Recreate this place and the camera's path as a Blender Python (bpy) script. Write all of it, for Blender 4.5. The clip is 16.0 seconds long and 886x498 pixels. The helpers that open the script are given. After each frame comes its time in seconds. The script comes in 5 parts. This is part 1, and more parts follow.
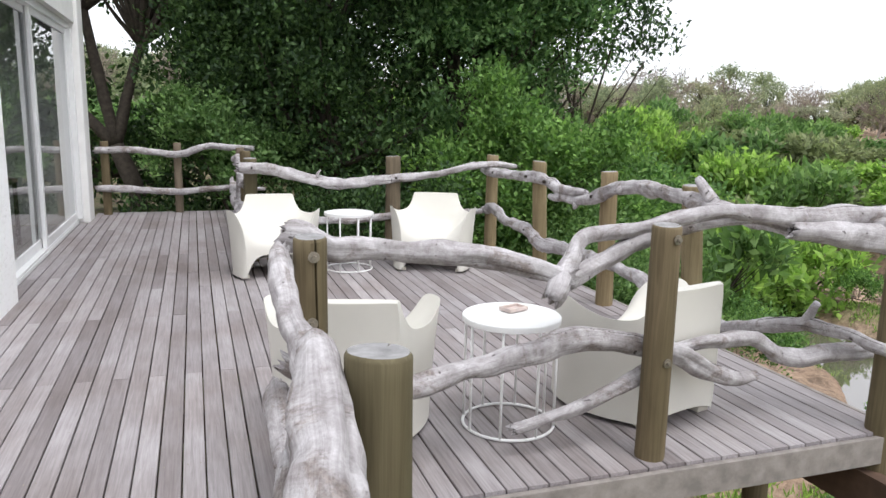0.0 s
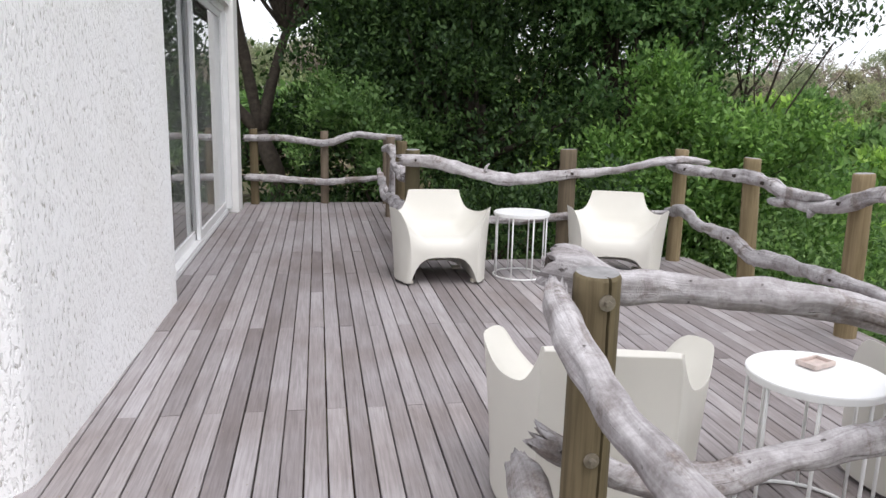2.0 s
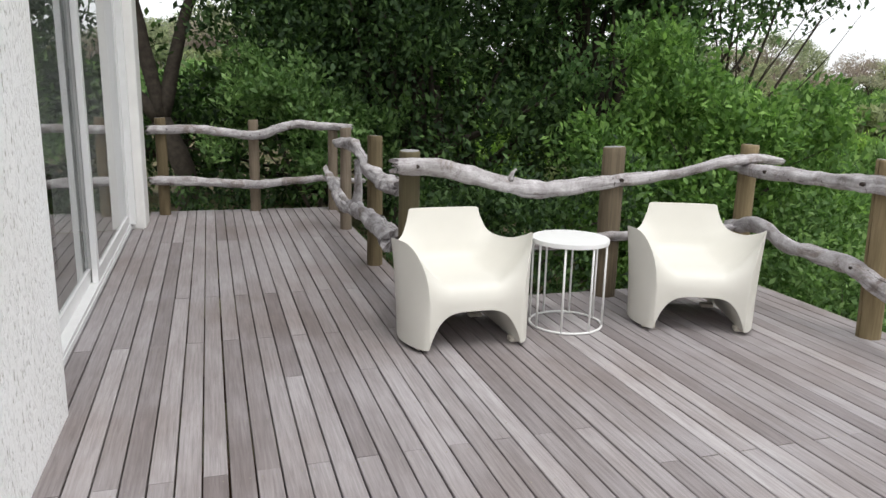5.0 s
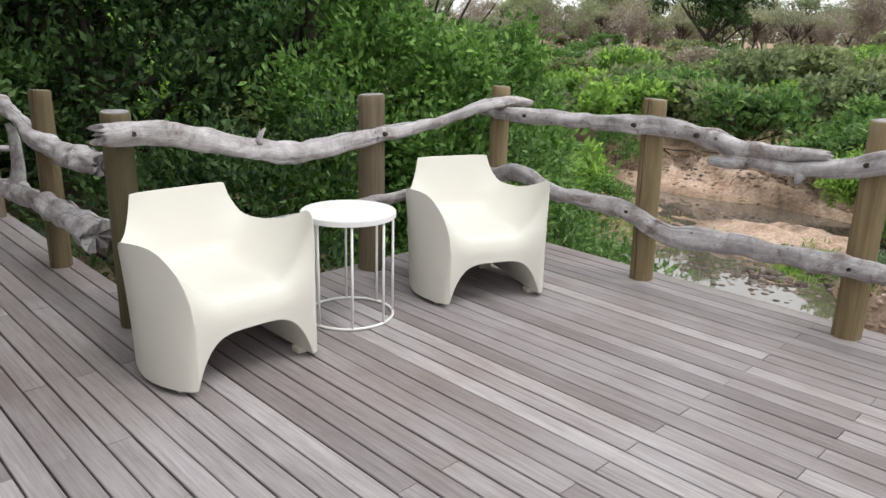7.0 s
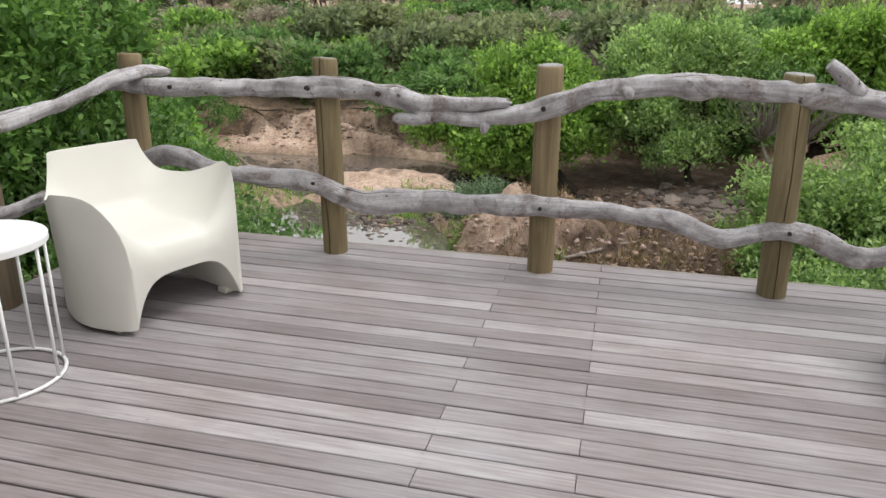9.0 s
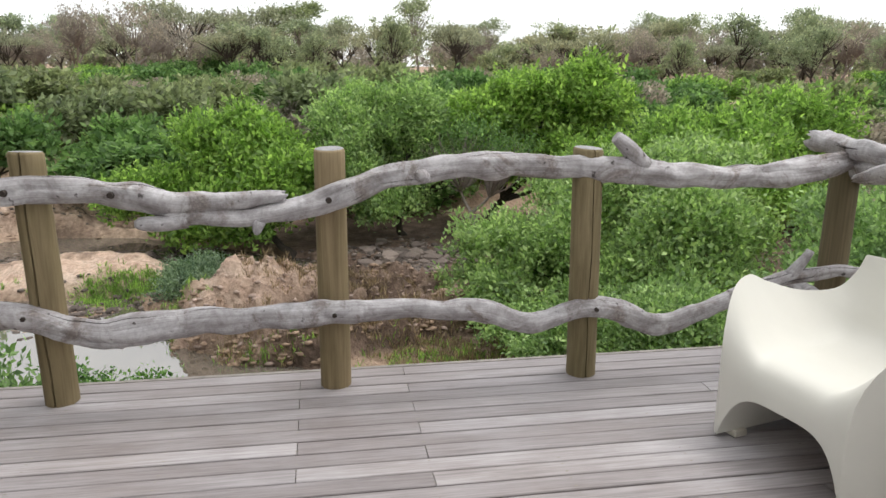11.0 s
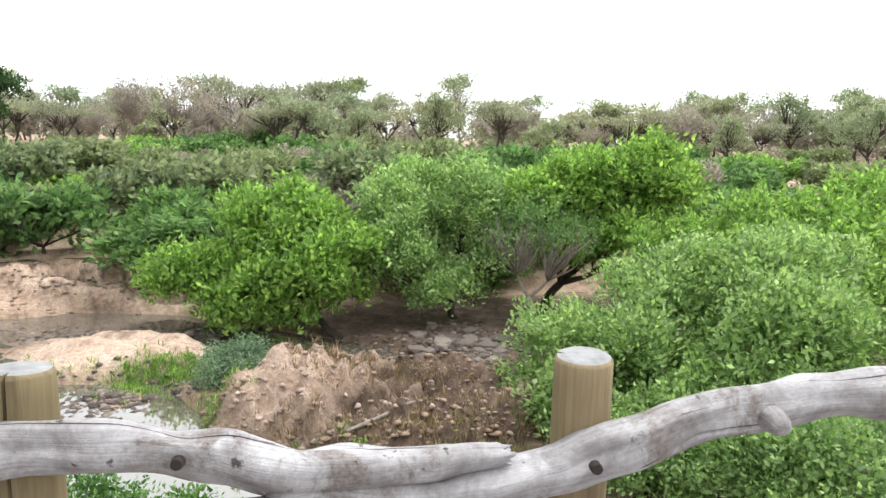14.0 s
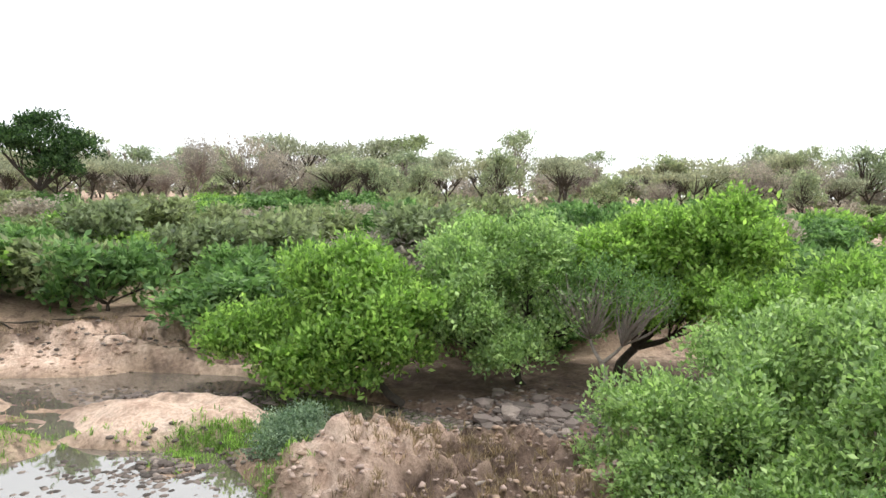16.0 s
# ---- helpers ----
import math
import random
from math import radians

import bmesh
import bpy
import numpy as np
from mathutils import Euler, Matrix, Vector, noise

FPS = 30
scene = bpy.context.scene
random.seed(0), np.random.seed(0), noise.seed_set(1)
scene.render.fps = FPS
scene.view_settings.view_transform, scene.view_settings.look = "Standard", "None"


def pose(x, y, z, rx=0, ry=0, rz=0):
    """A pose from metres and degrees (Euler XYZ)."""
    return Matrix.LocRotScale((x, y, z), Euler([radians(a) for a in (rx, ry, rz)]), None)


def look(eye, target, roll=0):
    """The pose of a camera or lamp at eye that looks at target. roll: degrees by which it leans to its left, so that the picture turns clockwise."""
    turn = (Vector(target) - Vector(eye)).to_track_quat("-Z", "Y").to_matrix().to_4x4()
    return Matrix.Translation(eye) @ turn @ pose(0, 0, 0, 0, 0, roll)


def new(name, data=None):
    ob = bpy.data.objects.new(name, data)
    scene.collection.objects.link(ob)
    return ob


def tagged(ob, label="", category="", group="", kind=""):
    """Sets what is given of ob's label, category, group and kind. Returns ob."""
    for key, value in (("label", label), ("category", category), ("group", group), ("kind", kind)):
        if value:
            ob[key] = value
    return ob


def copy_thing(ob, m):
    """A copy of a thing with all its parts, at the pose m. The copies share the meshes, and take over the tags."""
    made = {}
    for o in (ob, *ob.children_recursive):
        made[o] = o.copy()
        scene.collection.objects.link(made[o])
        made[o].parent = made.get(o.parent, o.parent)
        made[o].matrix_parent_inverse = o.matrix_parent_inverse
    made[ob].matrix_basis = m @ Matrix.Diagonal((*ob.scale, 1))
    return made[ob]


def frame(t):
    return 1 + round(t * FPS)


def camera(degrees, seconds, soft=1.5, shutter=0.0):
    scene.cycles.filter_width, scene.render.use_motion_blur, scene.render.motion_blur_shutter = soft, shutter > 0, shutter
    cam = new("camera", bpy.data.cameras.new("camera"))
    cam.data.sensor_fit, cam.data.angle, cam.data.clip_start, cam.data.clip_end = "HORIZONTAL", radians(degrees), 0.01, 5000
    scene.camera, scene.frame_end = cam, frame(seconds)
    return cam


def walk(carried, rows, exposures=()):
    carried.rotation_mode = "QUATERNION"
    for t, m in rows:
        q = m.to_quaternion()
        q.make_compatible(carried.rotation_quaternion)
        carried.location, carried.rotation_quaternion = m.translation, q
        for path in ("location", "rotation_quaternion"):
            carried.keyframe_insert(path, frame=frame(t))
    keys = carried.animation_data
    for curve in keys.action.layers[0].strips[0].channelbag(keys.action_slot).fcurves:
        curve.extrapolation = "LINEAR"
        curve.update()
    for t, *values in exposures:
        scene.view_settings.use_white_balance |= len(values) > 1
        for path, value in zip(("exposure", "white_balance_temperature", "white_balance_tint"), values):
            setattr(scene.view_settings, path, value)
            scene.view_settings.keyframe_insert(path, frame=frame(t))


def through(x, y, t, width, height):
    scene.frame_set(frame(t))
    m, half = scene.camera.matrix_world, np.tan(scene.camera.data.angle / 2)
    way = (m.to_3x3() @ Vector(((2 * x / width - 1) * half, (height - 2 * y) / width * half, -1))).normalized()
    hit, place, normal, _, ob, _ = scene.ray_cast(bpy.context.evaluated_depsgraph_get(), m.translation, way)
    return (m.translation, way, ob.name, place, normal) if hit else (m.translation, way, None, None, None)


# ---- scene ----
# the camera and its walk
cam = camera(62.5, 16.0, soft=1.5)
PATH = [
    (0, (-0.213, 0.227, 1.476), (0.423, 2.088, 1.114), 1.2),
    (0.5, (-0.303, 0.347, 1.467), (0.178, 2.25, 1.082), 1.8),
    (1, (-0.411, 0.541, 1.458), (0.003, 2.459, 1.072), 1.8),
    (1.5, (-0.478, 0.797, 1.443), (-0.099, 2.721, 1.05), 1.6),
    (2, (-0.529, 1.133, 1.45), (-0.194, 3.064, 1.052), 1.4),
    (2.5, (-0.642, 1.455, 1.448), (-0.374, 3.393, 1.037), 2.2),
    (3, (-0.716, 1.787, 1.451), (-0.445, 3.729, 1.056), 1.8),
    (5.5, (-0.926, 3.452, 1.435), (-0.14, 5.227, 0.953), 2.1),
    (6, (-0.955, 3.735, 1.439), (0.062, 5.374, 0.911), 2.9),
    (6.5, (-0.971, 3.981, 1.414), (0.257, 5.462, 0.868), 2.2),
    (7, (-0.952, 4.217, 1.403), (0.393, 5.582, 0.831), 1.6),
    (7.5, (-0.908, 4.372, 1.392), (0.546, 5.608, 0.795), 0.4),
    (8, (-0.89, 4.548, 1.386), (0.742, 5.523, 0.766), 1.3),
    (8.5, (-0.885, 4.721, 1.366), (0.892, 5.395, 0.744), 0.8),
    (9, (-0.816, 4.852, 1.361), (1.024, 5.297, 0.714), 0.7),
    (9.5, (-0.706, 4.958, 1.365), (1.178, 5.124, 0.715), -0.3),
    (10, (-0.579, 5.059, 1.351), (1.309, 4.94, 0.7), 0.1),
    (12.5, (0.442, 5.509, 1.513), (2.356, 5.094, 1.108), 1.0),
    (13, (0.714, 5.581, 1.516), (2.655, 5.244, 1.171), 1.0),
    (13.5, (1.024, 5.64, 1.533), (2.978, 5.353, 1.221), 0.8),
    (14, (1.335, 5.711, 1.535), (3.299, 5.475, 1.236), 1.2),
    (14.5, (1.657, 5.785, 1.551), (3.627, 5.558, 1.29), 1.1),
    (15, (1.929, 5.836, 1.546), (3.907, 5.637, 1.322), 1.0),
    (15.5, (2.176, 5.845, 1.565), (4.163, 5.713, 1.382), 0.8),
    (16, (2.426, 5.881, 1.561), (4.419, 5.804, 1.41), 1.0),
]
EXPOSURE = [(0.0, 0.38, 6250, 12), (1.5, 0.3, 6250, 14), (3.0, 0.13, 6400, 12), (6.0, 0.2, 6450, 10), (10.0, 0.15, 6500, 10), (12.5, 0.6, 6450, 8), (13.5, 0.78, 6400, 8), (14.5, 0.9, 6300, 8), (15.5, 0.95, 6300, 8), (16.0, 0.72, 6300, 9)]
walk(cam, [(t, look(eye, target, roll)) for t, eye, target, roll in PATH], EXPOSURE)

# world: an overcast sky, bright and nearly white
SKY, CLOUD, SUN = 0.05, 0.95, 1.1
world = bpy.data.worlds.new("overcast_sky")
scene.world = world
world.use_nodes = True
wt = world.node_tree
wt.nodes.clear()
sky = wt.nodes.new("ShaderNodeTexSky")
sky.sky_type, sky.sun_disc = "NISHITA", False
sky.sun_elevation, sky.sun_rotation = radians(62), radians(160)
sky.air_density, sky.dust_density = 1.0, 4.0
grey = wt.nodes.new("ShaderNodeHueSaturation")
grey.inputs["Saturation"].default_value = 0.12
back = wt.nodes.new("ShaderNodeBackground")
back.inputs["Strength"].default_value = SKY
out = wt.nodes.new("ShaderNodeOutputWorld")
cloud = wt.nodes.new("ShaderNodeBackground")
cloud.inputs["Color"].default_value, cloud.inputs["Strength"].default_value = (0.97, 0.985, 1.0, 1), CLOUD
both = wt.nodes.new("ShaderNodeAddShader")
wt.links.new(sky.outputs[0], grey.inputs["Color"])
wt.links.new(grey.outputs[0], back.inputs["Color"])
wt.links.new(back.outputs[0], both.inputs[0])
wt.links.new(cloud.outputs[0], both.inputs[1])
wt.links.new(both.outputs[0], out.inputs["Surface"])
sun = new("sun", bpy.data.lights.new("sun", "SUN"))
sun.data.energy, sun.data.angle, sun.data.color = SUN, radians(25), (1.0, 0.97, 0.92)
sun.matrix_world = look((0, 0, 20), (-0.15, 0.42, 19.12))


# ---- materials ----
class Nodes:
    """A small builder for procedural materials."""

    def __init__(self, name, rough=0.7, metal=0.0, spec=0.4):
        self.mat = bpy.data.materials.new(name)
        self.mat.use_nodes = True
        self.nt = self.mat.node_tree
        self.bsdf = self.nt.nodes["Principled BSDF"]
        self.bsdf.inputs["Roughness"].default_value = rough
        self.bsdf.inputs["Metallic"].default_value = metal
        self.bsdf.inputs["Specular IOR Level"].default_value = spec

    def node(self, kind, **inputs):
        n = self.nt.nodes.new(kind)
        for key, value in inputs.items():
            slot = n.inputs[key.replace("_", " ")]
            if isinstance(value, bpy.types.NodeSocket):
                self.nt.links.new(value, slot)
            else:
                slot.default_value = value
        return n

    def coords(self, kind="Object", scale=(1, 1, 1), turn=(0, 0, 0)):
        c = self.node("ShaderNodeTexCoord")
        m = self.node("ShaderNodeMapping", Vector=c.outputs[kind])
        m.inputs["Scale"].default_value, m.inputs["Rotation"].default_value = scale, turn
        return m.outputs[0]

    def noise(self, vec, scale, detail=4.0, rough=0.55, warp=0.0):
        return self.node("ShaderNodeTexNoise", Vector=vec, Scale=scale, Detail=detail, Roughness=rough, Distortion=warp).outputs["Fac"]

    def ramp(self, fac, *stops):
        r = self.node("ShaderNodeValToRGB", Fac=fac)
        e = r.color_ramp.elements
        while len(e) < len(stops):
            e.new(0.5)
        for el, (at, col) in zip(e, stops):
            el.position = at
            el.color = (*col, 1) if len(col) == 3 else col
        return r.outputs[0]

    def mix(self, fac, a, b, blend="MIX"):
        m = self.nt.nodes.new("ShaderNodeMix")
        m.data_type, m.blend_type = "RGBA", blend
        for i, v in ((0, fac), (6, a), (7, b)):
            if isinstance(v, bpy.types.NodeSocket):
                self.nt.links.new(v, m.inputs[i])
            else:
                m.inputs[i].default_value = v if i == 0 else (*v, 1)
        return m.outputs[2]

    def math(self, op, a, b=0.0):
        m = self.nt.nodes.new("ShaderNodeMath")
        m.operation = op
        for i, v in ((0, a), (1, b)):
            if isinstance(v, bpy.types.NodeSocket):
                self.nt.links.new(v, m.inputs[i])
            else:
                m.inputs[i].default_value = v
        return m.outputs[0]

    def set(self, slot, value):
        if isinstance(value, bpy.types.NodeSocket):
            self.nt.links.new(value, self.bsdf.inputs[slot])
        else:
            self.bsdf.inputs[slot].default_value = (*value, 1) if isinstance(value, tuple) and len(value) == 3 else value
        return self

    def bump(self, height, strength=0.3, distance=0.01):
        b = self.node("ShaderNodeBump", Height=height, Strength=strength, Distance=distance)
        self.nt.links.new(b.outputs[0], self.bsdf.inputs["Normal"])
        return self


def deck_wood():
    m = Nodes("weathered_deck_wood", 0.62, spec=0.35)
    rnd = m.node("ShaderNodeObjectInfo").outputs["Random"]
    c = m.node("ShaderNodeTexCoord").outputs["Object"]
    off = m.node("ShaderNodeCombineXYZ", X=m.math("MULTIPLY", rnd, 17.0), Y=m.math("MULTIPLY", rnd, 31.0), Z=0.0)
    add = m.node("ShaderNodeVectorMath")
    m.nt.links.new(c, add.inputs[0]); m.nt.links.new(off.outputs[0], add.inputs[1])
    mp = m.node("ShaderNodeMapping", Vector=add.outputs[0])
    mp.inputs["Scale"].default_value = (40, 1.6, 40)
    grain = m.noise(mp.outputs[0], 2.2, 6, 0.65, 0.4)
    mp2 = m.node("ShaderNodeMapping", Vector=add.outputs[0])
    mp2.inputs["Scale"].default_value = (3.0, 0.8, 3.0)
    stain = m.noise(mp2.outputs[0], 1.6, 4)
    base = m.ramp(rnd, (0.0, (0.235, 0.213, 0.216)), (0.22, (0.305, 0.283, 0.288)), (0.78, (0.352, 0.33, 0.336)), (1.0, (0.44, 0.42, 0.428)))
    g = m.ramp(grain, (0.3, (0.55, 0.53, 0.53)), (0.62, (1.08, 1.08, 1.08)))
    col = m.mix(0.75, base, g, "MULTIPLY")
    s = m.ramp(stain, (0.3, (0.78, 0.74, 0.72)), (0.7, (1.15, 1.15, 1.16)))
    col = m.mix(0.8, col, s, "MULTIPLY")
    # brown blotches of spilt water and dirt, at room scale
    geo = m.node("ShaderNodeNewGeometry").outputs["Position"]
    blot = m.ramp(m.noise(geo, 0.9, 5, 0.6), (0.42, (1, 1, 1)), (0.68, (0.72, 0.66, 0.62)))
    col = m.mix(0.8, col, blot, "MULTIPLY")
    m.set("Base Color", col)
    m.set("Roughness", m.ramp(grain, (0.2, (0.5, 0.5, 0.5)), (0.8, (0.75, 0.75, 0.75))))
    return m.bump(grain, 0.35, 0.004).mat


def driftwood(name="silvery_driftwood", light=1.0):
    m = Nodes(name, 0.85, spec=0.2)
    fibre = m.noise(m.coords("UV", (30, 0.9, 1)), 1.0, 8, 0.75, 0.5)
    patch = m.noise(m.coords("Object"), 9.0, 6, 0.68, 0.5)
    fine = m.noise(m.coords("Object"), 75, 5, 0.7)
    crack = m.ramp(m.noise(m.coords("UV", (15, 0.75, 1)), 1.0, 5, 0.62, 1.3), (0.345, (0.07, 0.055, 0.05)), (0.372, (1, 1, 1)))
    bark = m.ramp(m.noise(m.coords("Object"), 4.2, 7, 0.72, 0.9), (0.53, (0, 0, 0)), (0.62, (1, 1, 1)))
    pits = m.ramp(m.noise(m.coords("Object"), 26, 3, 0.5), (0.27, (0.12, 0.1, 0.09)), (0.32, (1, 1, 1)))
    k = light
    col = m.ramp(patch, (0.28, (0.22 * k, 0.2 * k, 0.195 * k)), (0.47, (0.37 * k, 0.35 * k, 0.355 * k)), (0.66, (0.53 * k, 0.515 * k, 0.525 * k)))
    brown = m.ramp(fine, (0.3, (0.1, 0.075, 0.06)), (0.62, (0.27, 0.225, 0.2)))
    col = m.mix(m.math("MULTIPLY", bark, 0.72), col, brown)
    col = m.mix(0.55, col, m.ramp(fibre, (0.32, (0.5, 0.47, 0.46)), (0.6, (1.12, 1.12, 1.12))), "MULTIPLY")
    col = m.mix(0.4, col, m.ramp(fine, (0.3, (0.6, 0.58, 0.58)), (0.62, (1.1, 1.1, 1.1))), "MULTIPLY")
    col = m.mix(0.92, col, crack, "MULTIPLY")
    col = m.mix(0.85, col, pits, "MULTIPLY")
    m.set("Base Color", col)
    h = m.math("ADD", m.math("MULTIPLY", fibre, 0.5), m.math("ADD", m.math("MULTIPLY", crack, 0.9), m.math("MULTIPLY", fine, 0.3)))
    return m.bump(h, 0.85, 0.012).mat


def post_wood(name, a, b, dark):
    m = Nodes(name, 0.75, spec=0.3)
    rnd = m.node("ShaderNodeObjectInfo").outputs["Random"]
    grain = m.noise(m.coords("Object", (60, 60, 2.0)), 1.0, 5, 0.6, 0.6)
    big = m.noise(m.coords("Object", (6, 6, 1.2)), 1.0, 4, 0.6)
    col = m.mix(rnd, a, b)
    col = m.mix(0.7, col, m.ramp(grain, (0.3, (0.55, 0.52, 0.48)), (0.65, (1.1, 1.1, 1.1))), "MULTIPLY")
    col = m.mix(0.7, col, m.ramp(big, (0.3, dark), (0.65, (1.1, 1.1, 1.1))), "MULTIPLY")
    m.set("Base Color", col)
    return m.bump(grain, 0.4, 0.005).mat


def plain(name, col, rough=0.5, metal=0.0, spec=0.4, var=0.12, scale=8.0, bump=0.0):
    m = Nodes(name, rough, metal, spec)
    n = m.noise(m.coords("Object"), scale, 5, 0.6)
    lo, hi = tuple(c * (1 - var) for c in col), tuple(min(1, c * (1 + var)) for c in col)
    m.set("Base Color", m.ramp(n, (0.3, lo), (0.7, hi)))
    if bump:
        m.bump(m.noise(m.coords("Object"), scale * 12, 4), bump, 0.003)
    return m.mat


def stucco():
    m = Nodes("white_flicked_stucco", 0.9, spec=0.2)
    lumps = m.noise(m.coords("Object", (1, 1, 0.42)), 62, 2.5, 0.5)
    fine = m.noise(m.coords("Object"), 120, 3, 0.6)
    pits = m.ramp(lumps, (0.30, (0.56, 0.54, 0.5)), (0.35, (0.92, 0.92, 0.92)))
    dirt = m.ramp(m.noise(m.coords("Object"), 1.3, 4), (0.3, (0.93, 0.92, 0.9)), (0.7, (1, 1, 1)))
    m.set("Base Color", m.mix(0.8, pits, dirt, "MULTIPLY"))
    h = m.math("ADD", m.ramp(lumps, (0.25, (0, 0, 0)), (0.5, (1, 1, 1))), m.math("MULTIPLY", fine, 0.25))
    return m.bump(h, 0.75, 0.012).mat


def leaf(name, dark, mid, light, rough=0.5, through=0.35, tint=0.6):
    m = Nodes(name, rough, spec=0.3)
    isl = m.node("ShaderNodeNewGeometry").outputs["Random Per Island"]
    rnd = m.node("ShaderNodeObjectInfo").outputs["Random"]
    col = m.ramp(isl, (0.0, dark), (0.45, mid), (0.85, light), (1.0, tuple(min(1, c * 1.25) for c in light)))
    # clump shading put into the leaf colour as broad light and dark noise
    clumps = m.noise(m.coords("Object"), 1.7, 4, 0.65)
    col = m.mix(0.7, col, m.ramp(clumps, (0.34, (0.58, 0.62, 0.58)), (0.66, (1.32, 1.25, 1.1))), "MULTIPLY")
    col = m.mix(0.5, col, m.ramp(rnd, (0.0, (0.8, 0.85, 0.85)), (1.0, (1.15, 1.1, 0.95))), "MULTIPLY")
    m.set("Base Color", col)
    tr = m.node("ShaderNodeBsdfTranslucent", Color=m.mix(tint, col, (1.0, 1.25, 0.5), "MULTIPLY"))
    mx = m.node("ShaderNodeMixShader")
    mx.inputs[0].default_value = through
    m.nt.links.new(m.bsdf.outputs[0], mx.inputs[1]); m.nt.links.new(tr.outputs[0], mx.inputs[2])
    m.nt.links.new(mx.outputs[0], m.nt.nodes["Material Output"].inputs["Surface"])
    return m.mat


def earth():
    m = Nodes("sand_rock_and_grass", 0.9, spec=0.2)
    zone = m.node("ShaderNodeAttribute")
    zone.attribute_name = "zone"
    sep = m.node("ShaderNodeSeparateColor", Color=zone.outputs["Color"])
    p = m.coords("Object")
    big, mid, fine = m.noise(p, 0.22, 5, 0.6), m.noise(p, 1.1, 7, 0.7, 0.6), m.noise(p, 7, 6, 0.7)
    grit = m.node("ShaderNodeTexVoronoi", Vector=p, Scale=5.0).outputs["Distance"]
    sand = m.ramp(big, (0.3, (0.3, 0.205, 0.145)), (0.5, (0.42, 0.3, 0.215)), (0.72, (0.54, 0.41, 0.31)))
    # browns kept deep, carrying creek shade along with bare earth
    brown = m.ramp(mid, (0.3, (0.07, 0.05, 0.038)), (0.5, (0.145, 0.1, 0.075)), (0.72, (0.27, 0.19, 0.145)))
    green = m.ramp(mid, (0.3, (0.08, 0.12, 0.035)), (0.7, (0.17, 0.235, 0.07)))
    rock = m.ramp(mid, (0.3, (0.43, 0.29, 0.215)), (0.5, (0.6, 0.44, 0.34)), (0.72, (0.7, 0.56, 0.46)))
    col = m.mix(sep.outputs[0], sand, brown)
    patch = m.ramp(m.noise(p, 0.75, 7, 0.72, 0.8), (0.5, (0, 0, 0)), (0.6, (0.75, 0.75, 0.75)))
    col = m.mix(patch, col, brown)
    col = m.mix(sep.outputs[2], col, rock)
    gfac = m.math("MULTIPLY", sep.outputs[1], m.ramp(m.noise(p, 2.2, 6, 0.75), (0.38, (0, 0, 0)), (0.55, (1, 1, 1))))
    col = m.mix(gfac, col, green)
    col = m.mix(0.75, col, m.ramp(fine, (0.3, (0.5, 0.47, 0.45)), (0.62, (1.15, 1.15, 1.15))), "MULTIPLY")
    col = m.mix(0.35, col, m.ramp(grit, (0.05, (0.5, 0.48, 0.46)), (0.35, (1.1, 1.1, 1.1))), "MULTIPLY")
    m.set("Base Color", col)
    return m.bump(m.math("ADD", mid, m.math("MULTIPLY", fine, 0.5)), 0.9, 0.2).mat


def water_mat():
    m = Nodes("still_brown_river_water", 0.03, spec=0.5)
    n = m.noise(m.coords("Object"), 0.5, 4)
    m.set("Base Color", m.ramp(n, (0.3, (0.09, 0.075, 0.06)), (0.7, (0.15, 0.13, 0.105))))
    m.set("IOR", 3.2)
    return m.bump(m.noise(m.coords("Object"), 3.0, 3), 0.05, 0.02).mat


def glass_mat():
    m = Nodes("clear_door_glass", 0.0, spec=0.5)
    m.set("Transmission Weight", 1.0).set("IOR", 1.5).set("Base Color", (0.86, 0.9, 0.9))
    return m.mat


def stone_mat():
    m = Nodes("river_stone", 0.85, spec=0.25)
    isl = m.node("ShaderNodeNewGeometry").outputs["Random Per Island"]
    rnd = m.node("ShaderNodeObjectInfo").outputs["Random"]
    mixd = m.math("FRACT", m.math("ADD", isl, rnd))
    col = m.ramp(mixd, (0.0, (0.07, 0.058, 0.05)), (0.4, (0.14, 0.112, 0.097)), (0.8, (0.2, 0.16, 0.138)), (1.0, (0.32, 0.26, 0.22)))
    n = m.noise(m.coords("Object"), 9, 5)
    m.set("Base Color", m.mix(0.6, col, m.ramp(n, (0.3, (0.65, 0.65, 0.65)), (0.7, (1.1, 1.1, 1.1))), "MULTIPLY"))
    return m.bump(n, 0.4, 0.03).mat


DECK, DRIFT = deck_wood(), driftwood("silvery_driftwood", 1.12)
# one pine twice: POST darkened for shade, the river posts lighter for open light
POST = post_wood("treated_pine_post", (0.118, 0.1, 0.056), (0.175, 0.132, 0.077), (0.45, 0.48, 0.38))
POST_LIT = post_wood("open_light_pine_post", (0.23, 0.185, 0.105), (0.29, 0.22, 0.13), (0.55, 0.56, 0.46))
POST_GREY = post_wood("greyed_post_wood", (0.17, 0.135, 0.09), (0.21, 0.17, 0.13), (0.55, 0.55, 0.52))
POST_TOP = plain("grey_end_grain", (0.27, 0.265, 0.265), 0.85, var=0.3, scale=22, bump=0.5)
CREAM = plain("cream_moulded_plastic", (0.665, 0.645, 0.585), 0.45, spec=0.45, var=0.03, scale=3, bump=0.06)
PAD = plain("pale_foot_pad", (0.62, 0.58, 0.5), 0.6)
WHITE_STEEL = plain("white_powder_coated_steel", (0.8, 0.8, 0.79), 0.35, spec=0.5, var=0.03, bump=0.05)
BOLT = plain("dull_galvanised_steel", (0.3, 0.27, 0.22), 0.5, 0.8, var=0.25, scale=60)
